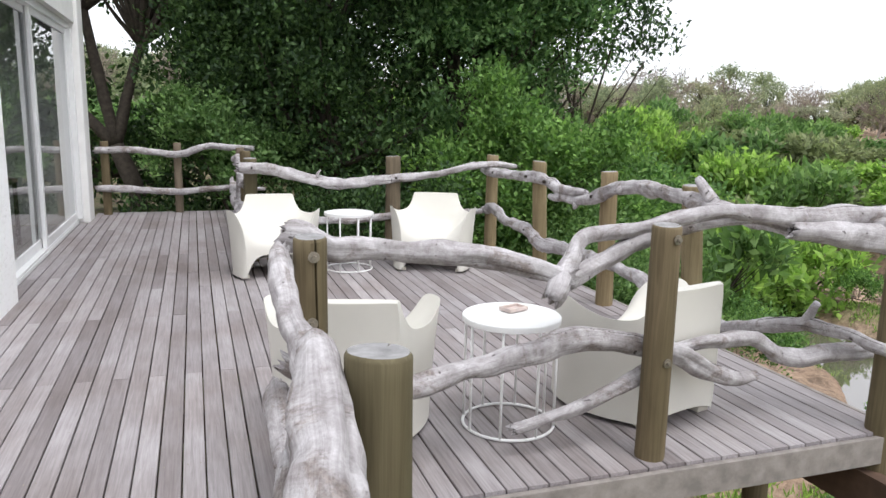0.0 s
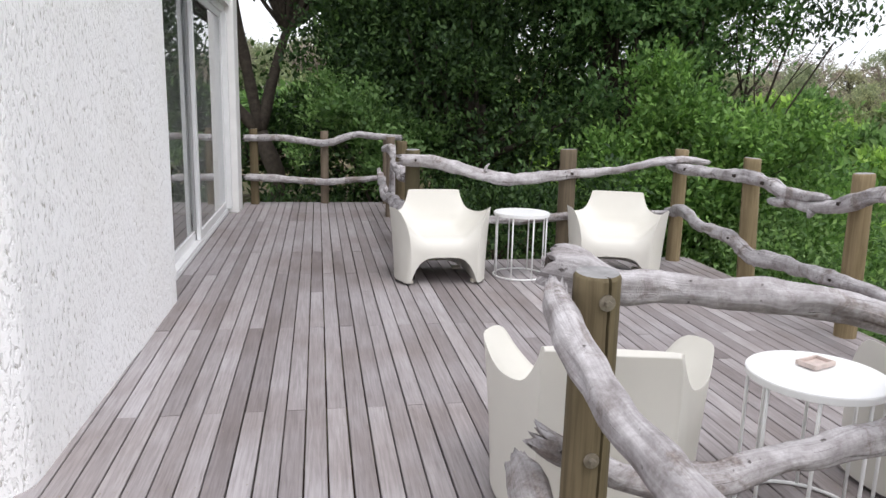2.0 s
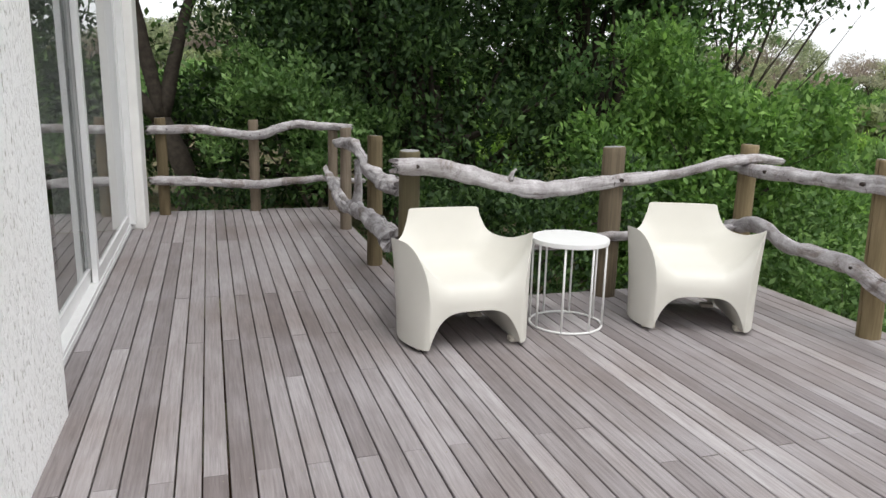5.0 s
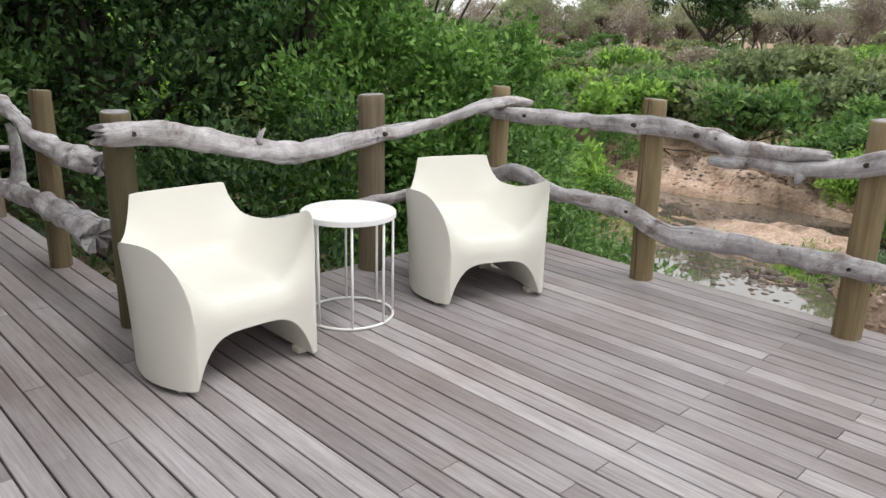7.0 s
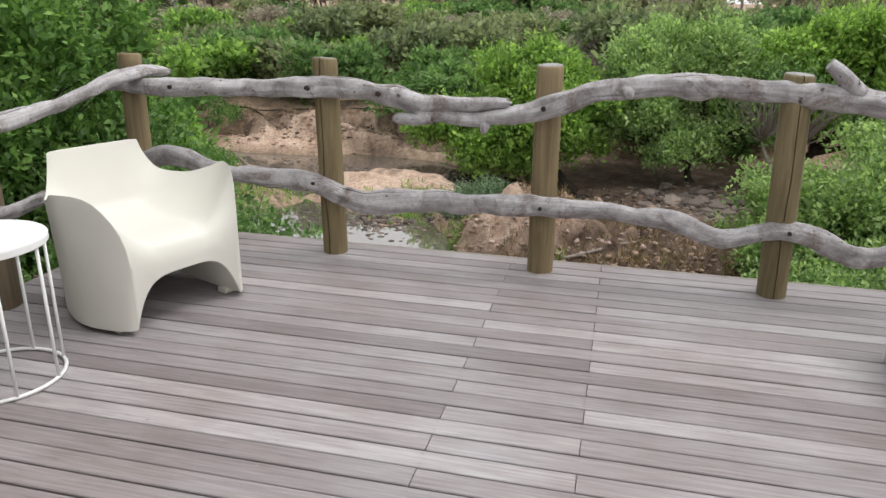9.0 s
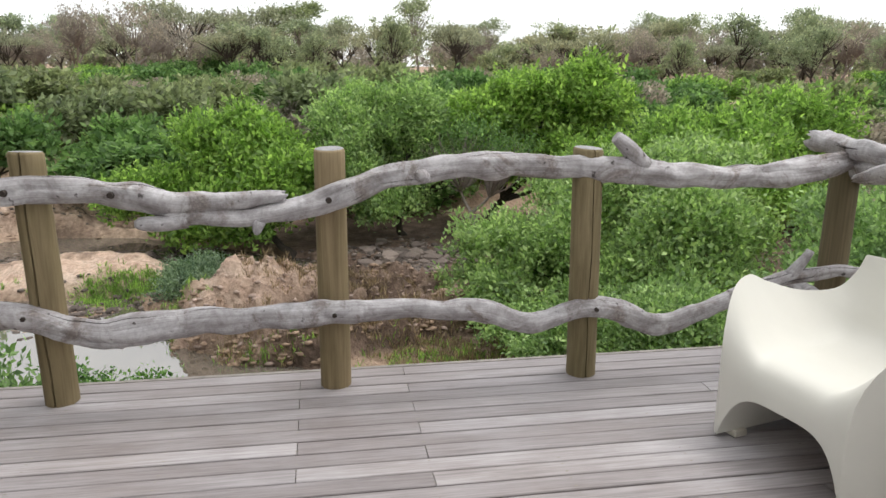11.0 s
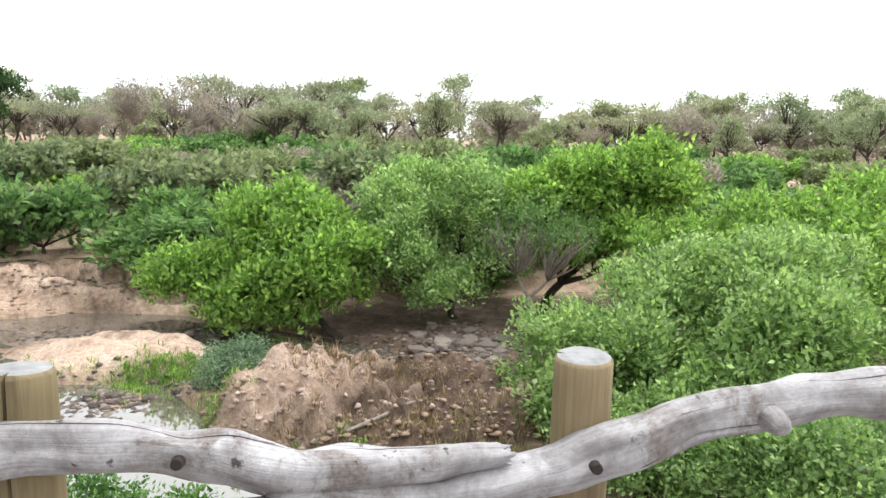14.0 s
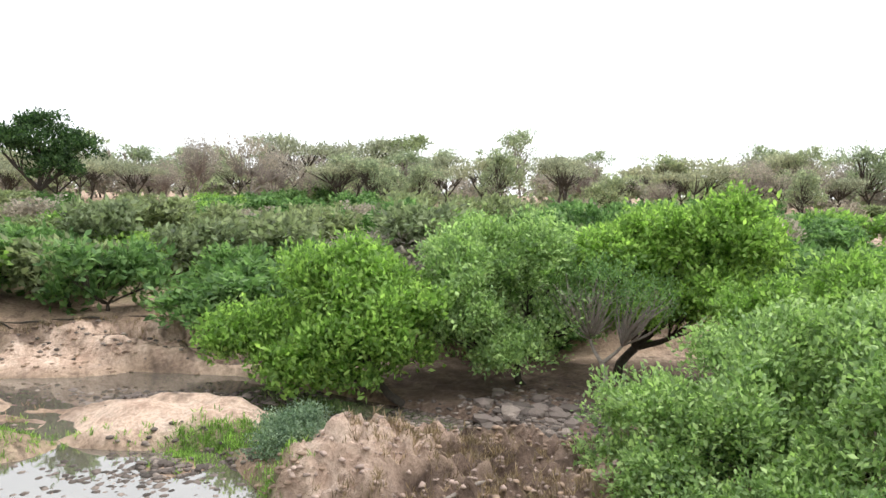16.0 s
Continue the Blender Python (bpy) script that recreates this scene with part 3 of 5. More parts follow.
def table_lamp():
    lamp = tagged(empty("table_lamp", -2.3, 9.0, 0.7), "table lamp with a pale drum shade behind the glass", "lamp")
    bm = bmesh.new()
    tube_bm(bm, [(0, 0, 0, 0.07), (0, 0, 0.03, 0.07), (0, 0, 0.05, 0.02), (0, 0, 0.4, 0.015)], 12)
    part("stem", bm, BARK, lamp)
    bm = bmesh.new()
    bmesh.ops.create_cone(bm, cap_ends=False, segments=28, radius1=0.15, radius2=0.13, depth=0.28, matrix=Matrix.Translation((0, 0, 0.5)))
    smooth(part("shade", bm, SHADE_CLOTH, lamp))
    stand = tagged(empty("side_table", -2.3, 9.0, 0), "dark wooden side table inside the room", "table")
    box_part("tabletop", (-0.25, -0.25, 0.66), (0.25, 0.25, 0.7), BARK, stand, 0.005)
    for x in (-0.22, 0.22):
        for y in (-0.22, 0.22):
            box_part("leg", (x - 0.02, y - 0.02, -0.03), (x + 0.02, y + 0.02, 0.66), BARK, stand)


table_lamp()

# ---- the deck ----
PITCH, DECK_T = 0.095, 0.032


def deck():
    floor = tagged(empty("floor"), "weathered grey hardwood deck of narrow planks with open joints", "deck", kind="structure")
    rng = random.Random(5)
    cache = {}

    def plank(x, y0, y1):
        length = round(y1 - y0 - 0.003, 3)
        if length not in cache:
            w, b = PITCH / 2 - 0.0035, 0.003
            bm = bmesh.new()
            sec = [(-w, -DECK_T), (w, -DECK_T), (w, -b), (w - b, 0), (-w + b, 0), (-w, -b)]
            a = [bm.verts.new((px, -length / 2, pz)) for px, pz in sec]
            c = [bm.verts.new((px, length / 2, pz)) for px, pz in sec]
            for k in range(6):
                bm.faces.new((a[k], a[(k + 1) % 6], c[(k + 1) % 6], c[k]))
            bm.faces.new(a[::-1])
            bm.faces.new(c)
            bmesh.ops.recalc_face_normals(bm, faces=bm.faces)
            me = bpy.data.meshes.new("plank")
            bm.to_mesh(me)
            bm.free()
            me.materials.append(DECK)
            cache[length] = me
        ob = new("plank", cache[length])
        ob.parent = floor
        ob.location = (x + rng.uniform(-0.0012, 0.0012), (y0 + y1) / 2, rng.uniform(-0.0022, 0.0008))

    n = 0
    x = -1.83 + PITCH / 2
    for k in range(14):
        plank(x - PITCH * (k + 1), -2.2, 1.1 if k % 2 else 2.0)
        plank(x - PITCH * (k + 1), 1.1 if k % 2 else 2.0, 3.715)
    while x < 3.04:
        lo = 2.70 if x > 0.2 else -2.2
        hi = 7.66 if x > 0.47 else 11.56
        if x < -1.545:
            plank(x, -2.2, 2.1)
            plank(x, 2.1, 6.41)
            lo, hi = 6.44, 10.6
        odd = n % 2
        if x > 0.6:
            cuts = [5.37 if odd else 4.89]
            if rng.random() < 0.4:
                cuts.append(3.0 + rng.choice((0.1, 0.55)))
        else:
            cuts = [(5.72 if odd else 4.43)] + [8.1 if odd else 7.2] + ([9.9] if rng.random() < 0.5 else []) + [2.1 if odd else 2.9]
            if rng.random() < 0.2:
                cuts.append(6.6)
        cuts = sorted(c for c in cuts if lo + 0.5 < c < hi - 0.5)
        ends = [lo] + cuts + [hi]
        for a, b in zip(ends, ends[1:]):
            plank(x, a, b)
        x += PITCH
        n += 1
    # screw heads in pairs over the joists
    sv, sf = [], []
    for k in range(n):
        px = -1.83 + PITCH * (k + 0.5)
        for jy in np.arange(2.98, 7.6, 0.478) if px > 0.2 else np.arange(-1.5, 11.4, 0.478):
            if px < -1.5 and not 6.5 < jy < 10.5:
                continue
            for dx in (-0.025, 0.025):
                c0 = len(sv)
                for q in range(6):
                    sv.append((px + dx + 0.0035 * math.cos(q * math.pi / 3), jy + 0.004 * rng.uniform(-1, 1) + 0.0035 * math.sin(q * math.pi / 3), 0.0012))
                sf.append([c0 + q for q in range(6)])
    tagged(mesh_np("screws", np.array(sv), np.array(sf), BOLT, floor), kind="stuff")
    # fascia, bearers and joists below
    box_part("fascia", (0.24, 2.662, -0.15), (3.03, 2.692, -0.012), TIMBER, floor, 0.004)
    box_part("fascia", (3.044, 2.662, -0.15), (3.07, 7.68, -0.012), TIMBER, floor, 0.004)
    box_part("fascia", (0.5, 7.67, -0.15), (3.04, 7.70, -0.012), TIMBER, floor, 0.004)
    box_part("fascia", (0.205, -2.2, -0.15), (0.232, 2.655, -0.012), TIMBER, floor, 0.004)
    box_part("fascia", (-1.5, 11.57, -0.15), (0.47, 11.60, -0.012), TIMBER, floor, 0.004)
    for y in np.arange(2.98, 7.6, 0.478):
        box_part("joist", (0.25, y - 0.02, -0.19), (3.03, y + 0.02, -DECK_T - 0.004), RUST, floor)
    for y in np.arange(-1.8, 11.5, 0.956):
        box_part("joist", (-1.5, y - 0.02, -0.19), (0.2, y + 0.02, -DECK_T - 0.004), RUST, floor)
    for x in (0.6, 2.85):
        box_part("bearer", (x - 0.04, 2.5, -0.4), (x + 0.04, 7.7, -0.195), RUST, floor)
    for px, py in ((0.6, 3.4), (2.85, 3.4), (0.6, 6.6), (2.6, 6.6), (1.9, 3.15)):
        bm = bmesh.new()
        z = ground_z(px, py) - 0.3
        tube_bm(bm, [(px, py, z, 0.075), (px, py, -0.4, 0.07)], 14, 0.4)
        part("pile", bm, POST, floor)


# ---- the railings: round posts with driftwood logs bolted to them ----
def post(parent, x, y, top, r, mat=POST, lean=(0.0, 0.0), seed=0, crack=None):
    """A round pole from the ground up, its top sawn level, with a drying crack down one side."""
    rng = random.Random(seed * 7 + 3)
    base = ground_z(x, y) - 0.25
    bm = bmesh.new()
    a0 = rng.uniform(0, 6.28) if crack is None else crack
    w = rng.uniform(0.0025, 0.0055) / r
    angles = [-w, 0.0, w] + [w + (2 * math.pi - 2 * w) * k / 24 for k in range(1, 24)]
    sides = len(angles)
    rings = []
    zs = [base, -0.6, -0.05, 0.15, 0.3, 0.45, 0.6, 0.75, 0.9, top - 0.05, top - 0.01, top]
    for z in zs:
        ring = []
        wob = 0.06 * math.sin(z * 5 + seed) + 0.03 * math.sin(z * 13)
        for k, a in enumerate(angles):
            rr = r * (1.04 - 0.05 * max(z, 0)) * (1 + 0.014 * math.sin(3 * a + z * 3 + seed) + 0.006 * math.sin(7 * a + 9 * z))
            if z > top - 0.006:
                rr -= 0.006
            if k == 1 and z > -0.5:
                rr -= 0.022
            f = max(z, 0.0)
            ring.append(bm.verts.new((x + lean[0] * f + rr * math.cos(a + a0 + wob), y + lean[1] * f + rr * math.sin(a + a0 + wob), z + (0.004 * math.sin(a + seed) if z > 0.5 else 0))))
        rings.append(ring)
    for lo, hi in zip(rings, rings[1:]):
        for k in range(sides):
            f = bm.faces.new((lo[k], lo[(k + 1) % sides], hi[(k + 1) % sides], hi[k]))
            f.smooth = k > 2 and k < sides - 1
    cap = bm.faces.new(rings[-1])
    cap.material_index = 1
    bm.faces.new(rings[0][::-1])
    ob = part("post", bm, mat, parent)
    ob.data.materials.append(POST_TOP)
    return ob


def log(parent, rows, seed=0, lumps=0.16, label="", sides=26):
    """A bleached driftwood limb through rows of (x, y, z, radius): furrowed along the fibre, torn at the ends."""
    bm = bmesh.new()
    along = tube_arrays(rows, sides, 0.02, lumps * 1.15, seed)[3]
    count = len(along)
    tube_bm(bm, rows, sides, 0.02, lumps * 1.15, seed, 0.75)
    bm.verts.ensure_lookup_table()
    for q in range(count):
        ring = bm.verts[q * sides:(q + 1) * sides]
        heart = sum((v.co for v in ring), Vector()) / sides
        for k, v in enumerate(ring):
            a = 2 * math.pi * k / sides
            o = Vector((math.cos(a) * 1.9, math.sin(a) * 1.9, along[q] * 2.1 + seed))
            furrow = 1 - abs(noise.noise(o)) * 2.6
            fibre = noise.noise(Vector((math.cos(a) * 5.5, math.sin(a) * 5.5, along[q] * 5 + seed * 3)))
            gouge = max(0.0, noise.noise(Vector((math.cos(a) * 1.3, math.sin(a) * 1.3, along[q] * 7 + seed * 5))) - 0.22)
            out_dir = v.co - heart
            r = out_dir.length
            v.co = heart + out_dir * (1 - 0.10 * max(0.0, furrow) ** 3 + 0.05 * fibre - 0.55 * gouge)
            c = v.co.copy()
            v.co += Vector((noise.noise(c * 9 + Vector((seed, 0, 0))), noise.noise(c * 9 + Vector((0, seed, 5))), noise.noise(c * 9 + Vector((3, 1, seed))))) * 0.2 * min(r, 0.055)
    return part("rail", bm, DRIFT, parent, label)


def nearest(parent, kind, place):
    """The part of that kind that comes closest to a place."""
    place = Vector(place)
    kin = [o for o in parent.children if o.name.split(".")[0] == kind]
    return min(kin, key=lambda o: min((v.co - place).length_squared for v in o.data.vertices)) if kin else parent


def stub(parent, rows, seed=1):
    parent = nearest(parent, "rail", rows[0][:3])
    bm = bmesh.new()
    tube_bm(bm, rows, 12, 0.015, 0.12, seed)
    return part("branch_stub", bm, DRIFT, parent)


def knot(parent, x, y, z, face, r=0.014):
    """A dark disc for a knot hole, plugged bolt hole or hollow end on a log."""
    bm = bmesh.new()
    bmesh.ops.create_cone(bm, cap_ends=True, segments=12, radius1=r, radius2=r * 0.8, depth=0.02)
    ob = part("bolt_hole", bm, KNOT, nearest(parent, "rail", (x, y, z)))
    ob.matrix_basis = Matrix.Translation((x, y, z)) @ Vector(face).to_track_quat("Z", "Y").to_matrix().to_4x4()
    return ob


def bolt(parent, x, y, z, face):
    """A washer with a hexagonal nut."""
    bm = bmesh.new()
    bmesh.ops.create_cone(bm, cap_ends=True, segments=18, radius1=0.021, radius2=0.021, depth=0.005)
    bmesh.ops.create_cone(bm, cap_ends=True, segments=6, radius1=0.010, radius2=0.009, depth=0.016, matrix=Matrix.Translation((0, 0, 0.009)))
    ob = part("bolt", bm, BOLT, nearest(parent, "post", (x, y, z)))
    ob.matrix_basis = Matrix.Translation((x, y, z)) @ Vector(face).to_track_quat("Z", "Y").to_matrix().to_4x4()
    return ob


def railings():
    # along the river
    r = tagged(empty("railing"), "driftwood railing on round treated posts along the river edge", "railing", "deck railings")
    for k, (x, y, t, ln) in enumerate(((2.83, 7.54, 1.06, (0, 0)), (2.865, 6.37, 1.07, (-0.05, 0)), (2.87, 5.21, 1.067, (-0.02, 0)), (2.83, 4.06, 1.067, (-0.05, 0.04)))):
        post(r, x, y, t, 0.066 if k else 0.064, POST_LIT, ln, k + 1, radians((150, 172, 60, 183)[k]))
    X = 2.755
    log(r, [(X + .02, 7.66, .89, .035), (X, 7.45, .897, .05), (X, 7.22, .897, .05), (X, 6.85, .905, .047), (X, 6.43, .922, .046), (X, 6.15, .922, .05), (X, 5.97, .89, .056), (X, 5.80, .858, .056), (X, 5.62, .872, .04), (X, 5.45, .882, .034), (X, 5.40, .884, .026)], 11)
    stub(r, [(X - .01, 5.78, .80, .036), (X - .025, 5.88, .79, .032), (X - .03, 5.95, .79, .026), (X - .03, 5.975, .79, .014)])
    log(r, [(X - .01, 5.86, .80, .035), (X, 5.74, .815, .045), (X, 5.53, .805, .05), (X, 5.35, .835, .05), (X, 5.22, .868, .05), (X, 5.04, .938, .05), (X, 4.88, .975, .048), (X, 4.58, 1.0, .05), (X, 4.26, .995, .052), (X, 4.04, .972, .06), (X, 3.77, .95, .058), (X, 3.5, .935, .056), (X, 3.25, .94, .055), (X + .02, 3.0, .96, .055), (X + .06, 2.75, 1.0, .05), (X + .1, 2.6, 1.02, .042)], 12)
    stub(r, [(X - .02, 5.5, .785, .03), (X - .03, 5.51, .75, .018), (X - .035, 5.515, .735, .007)], 4)
    stub(r, [(X - .03, 4.84, .965, .03), (X - .06, 4.83, .955, .024), (X - .075, 4.83, .95, .012)], 5)
    stub(r, [(X - .01, 3.86, .99, .045), (X - .02, 3.93, 1.06, .035), (X - .02, 3.985, 1.105, .028), (X - .02, 4.0, 1.115, .024)])
    log(r, [(X, 7.62, .46, .03), (X, 7.45, .49, .048), (X, 7.26, .52, .055), (X, 7.05, .45, .055), (X, 6.86, .43, .055), (X, 6.45, .42, .054), (X, 6.25, .35, .055), (X, 6.08, .335, .058), (X, 5.73, .365, .052), (X, 5.2, .375, .05), (X, 4.86, .378, .048), (X, 4.54, .35, .052), (X, 4.36, .29, .048), (X, 4.02, .345, .045), (X, 3.72, .25, .048), (X, 3.41, .34, .04), (X, 3.1, .44, .038), (X + .02, 2.85, .46, .035), (X + .04, 2.6, .44, .03)], 13)
    stub(r, [(X - .01, 6.12, .34, .04), (X - .02, 6.08, .29, .02), (X - .02, 6.07, .27, .006)])
    stub(r, [(X, 3.08, .46, .03), (X - .02, 3.02, .55, .02), (X - .02, 3.0, .58, .018)])
    for y, z in ((7.22, .9), (6.43, .925), (6.05, .91), (5.22, .872)):
        knot(r, X - .052, y, z, (-1, 0, 0.1))
    for y, z in ((6.42, .425), (5.21, .38), (4.05, .35)):
        knot(r, X - .05, y, z, (-1, 0, 0.1), 0.011)
    # behind the pair of chairs
    r = tagged(empty("railing"), "driftwood railing on round posts behind two cream chairs", "railing", "deck railings")
    post(r, 0.30, 7.60, 1.02, .066, POST, seed=8)
    post(r, 1.73, 7.56, 1.045, .077, POST_GREY, seed=9)
    Y = 7.475
    log(r, [(.17, Y - .02, .935, .05), (.22, Y - .02, .937, .06), (.33, Y, .94, .058), (.5, Y, .915, .058), (.76, Y, .85, .06), (1.0, Y, .79, .058), (1.28, Y, .78, .05), (1.66, Y, .818, .043), (2.0, Y, .845, .036), (2.3, Y - .01, .89, .036), (2.5, Y - .02, .94, .04), (2.76, Y - .03, .965, .04), (2.95, Y - .02, .955, .036), (3.07, Y, .94, .026)], 21)
    stub(r, [(.93, Y - .02, .84, .02), (.94, Y - .03, .89, .012), (.965, Y - .03, .915, .006)])
    knot(r, .3, Y - .058, .94, (0, -1, 0))
    knot(r, 1.73, Y - .042, .83, (0, -1, 0))
    log(r, [(.3, Y, .40, .03), (.7, Y, .43, .035), (1.2, Y, .40, .035), (1.75, Y, .44, .035), (2.3, Y, .45, .038), (2.7, Y, .47, .034)], 22)
    # the passage: side
    r = tagged(empty("railing"), "driftwood railing of gnarled limbs beside the passage", "railing", "deck railings")
    post(r, 0.33, 8.76, 1.03, .06, POST, seed=14)
    post(r, 0.36, 10.24, 1.0, .055, POST_GREY, seed=15)
    log(r, [(.30, 10.5, .84, .035), (.29, 10.0, .87, .045), (.29, 9.5, .90, .05), (.29, 9.2, .86, .05), (.29, 8.8, .77, .055), (.29, 8.3, .735, .06), (.27, 7.95, .75, .058), (.26, 7.72, .76, .05)], 31, 0.22)
    log(r, [(.29, 11.1, .50, .035), (.29, 10.75, .44, .05), (.28, 10.3, .38, .055), (.27, 9.9, .31, .05), (.27, 9.2, .37, .06), (.27, 8.6, .40, .07), (.26, 8.1, .40, .075), (.25, 7.85, .39, .075)], 32, 0.24)
    stub(r, [(.28, 9.25, .38, .05), (.28, 9.2, .55, .035), (.28, 9.2, .72, .03), (.28, 9.3, .78, .018)])
    stub(r, [(.28, 10.0, .36, .03), (.28, 9.7, .36, .022), (.28, 9.4, .42, .015)])
    # the passage: end
    r = tagged(empty("railing"), "two-log driftwood railing across the passage end", "railing", "deck railings")
    post(r, -1.385, 11.36, 1.02, .056, POST, seed=18)
    post(r, -0.44, 11.47, 1.0, .055, POST_GREY, seed=19)
    post(r, 0.42, 11.40, .97, .055, POST_GREY, seed=20)
    log(r, [(-1.5, 11.3, .895, .05), (-1.3, 11.3, .905, .05), (-.99, 11.3, .905, .045), (-.6, 11.34, .855, .045), (-.4, 11.34, .845, .048), (-.2, 11.32, .91, .048), (0.0, 11.3, .965, .048), (.25, 11.3, .95, .045), (.6, 11.3, .935, .04)], 41, .1)
    log(r, [(-1.5, 11.3, .375, .05), (-1.2, 11.3, .365, .048), (-.8, 11.32, .335, .045), (-.45, 11.34, .31, .045), (0.0, 11.32, .35, .045), (.28, 11.3, .375, .035)], 42, .1)
    log(r, [(.2, 11.3, .38, .03), (.45, 11.3, .35, .03), (.75, 11.28, .34, .028)], 43)
    # the near end of the sitting deck
    r = tagged(empty("railing"), "driftwood railing of crossing forked limbs over the deck end", "railing", "deck railings")
    post(r, 0.175, 2.86, 1.03, .062, POST, seed=24)
    post(r, 1.66, 2.80, 1.04, .063, POST, seed=25)
    post(r, 2.93, 2.72, 1.03, .068, POST, seed=26)
    log(r, [(.10, 3.04, 1.01, .048), (.16, 3.02, 1.0, .056), (.28, 2.99, .965, .055), (.52, 2.96, .945, .045), (.76, 2.94, .925, .046), (.9, 2.92, .91, .054), (1.0, 2.9, .89, .05), (1.15, 2.85, .85, .046), (1.24, 2.82, .835, .038)], 51)
    log(r, [(1.13, 2.78, .755, .038), (1.17, 2.8, .80, .044), (1.25, 2.88, .88, .042), (1.34, 2.95, .96, .038), (1.45, 2.97, .985, .036), (1.62, 2.95, 1.0, .034), (1.84, 2.92, 1.05, .038), (2.05, 2.9, 1.075, .038), (2.41, 2.86, 1.045, .046), (2.75, 2.82, 1.05, .05), (3.1, 2.78, 1.06, .05)], 52, .12)
    log(r, [(1.26, 2.9, .79, .04), (1.44, 2.95, .86, .042), (1.69, 2.95, .965, .042), (1.95, 2.93, 1.03, .04), (2.24, 2.92, 1.035, .036), (2.45, 2.92, .985, .03), (2.62, 2.92, .935, .016)], 53, .12)
    log(r, [(2.35, 2.84, .99, .04), (2.55, 2.8, .98, .06), (2.78, 2.74, .95, .07), (2.92, 2.62, .93, .062), (2.95, 2.58, .93, .055)], 54, .1)
    log(r, [(.08, 3.0, .52, .04), (.16, 2.98, .47, .05), (.32, 2.96, .40, .045), (.5, 2.94, .37, .05), (.76, 2.93, .42, .046), (1.0, 2.93, .46, .046), (1.25, 2.93, .515, .05), (1.42, 2.92, .525, .05), (1.65, 2.91, .47, .05), (1.84, 2.92, .42, .048), (2.05, 2.92, .31, .045), (2.2, 2.92, .265, .04), (2.31, 2.92, .27, .025)], 55)
    log(r, [(1.8, 2.95, .42, .035), (2.0, 2.95, .445, .036), (2.28, 2.95, .45, .038), (2.4, 2.95, .39, .042), (2.52, 2.95, .325, .05), (2.75, 2.93, .335, .042), (3.0, 2.88, .35, .04)], 56)
    log(r, [(1.05, 2.95, .13, .028), (1.2, 2.93, .17, .03), (1.4, 2.91, .235, .032), (1.6, 2.89, .33, .034), (1.68, 2.89, .37, .03)], 57)
    # dark disc stands for the shade inside the hollow broken end
    knot(r, .105, 3.04, 1.01, (-1, 0.1, 0.1), .03)
    bolt(r, .178, 2.794, .965, (0, -1, 0))
    bolt(r, .17, 2.794, .72, (0, -1, 0))
    bolt(r, .165, 2.794, .54, (0, -1, 0))
    bolt(r, 1.672, 2.735, .985, (0.2, -1, 0))
    bolt(r, 1.667, 2.735, .45, (0.2, -1, 0))
    knot(r, 2.66, 2.735, .97, (0, -1, 0.2), .012)
    # beside the path that the visitor comes along
    r = tagged(empty("railing"), "heavy bleached driftwood logs leaning along a short post", "railing", "deck railings")
    post(r, 0.10, 1.50, 1.04, .066, POST, seed=30)
    log(r, [(.005, 1.65, 1.02, .026), (.0, 1.60, 1.02, .042), (-.012, 1.48, .975, .052), (-.035, 1.3, .92, .062), (-.06, 1.1, .865, .066), (-.07, .8, .80, .066), (-.05, .3, .72, .062), (-.02, -.5, .62, .06)], 61, .12)
    log(r, [(.075, 2.88, .985, .03), (.06, 2.80, .955, .042), (.05, 2.6, .885, .04), (.05, 2.35, .85, .041), (.05, 2.1, .835, .043), (.03, 1.9, .82, .046), (.0, 1.7, .82, .05), (-.03, 1.5, .85, .052), (-.05, 1.3, .87, .045)], 62, .12)
    log(r, [(-.05, 1.62, .80, .02), (-.075, 1.5, .74, .036), (-.10, 1.3, .66, .045), (-.11, 1.0, .55, .05), (-.08, .5, .42, .05)], 64, .14)
    log(r, [(.06, 3.13, .37, .035), (.06, 3.02, .36, .05), (.06, 2.8, .28, .058), (.06, 2.5, .20, .06), (.06, 2.1, .16, .055), (.06, 1.5, .2, .05), (.05, .6, .3, .05)], 63, .16)


# ---- cream moulded chairs ----
def interp(rows, v):
    rows = np.array(rows, float)
    t = v * (len(rows) - 1)
    i = min(int(t), len(rows) - 2)
    p = np.vstack([2 * rows[0] - rows[1], rows, 2 * rows[-1] - rows[-2]])
    a, b, c, d = p[i:i + 4]
    f = t - i
    return 0.5 * (2 * b + (c - a) * f + (2 * a - 5 * b + 4 * c - d) * f * f + (3 * b - a - 3 * c + d) * f ** 3)


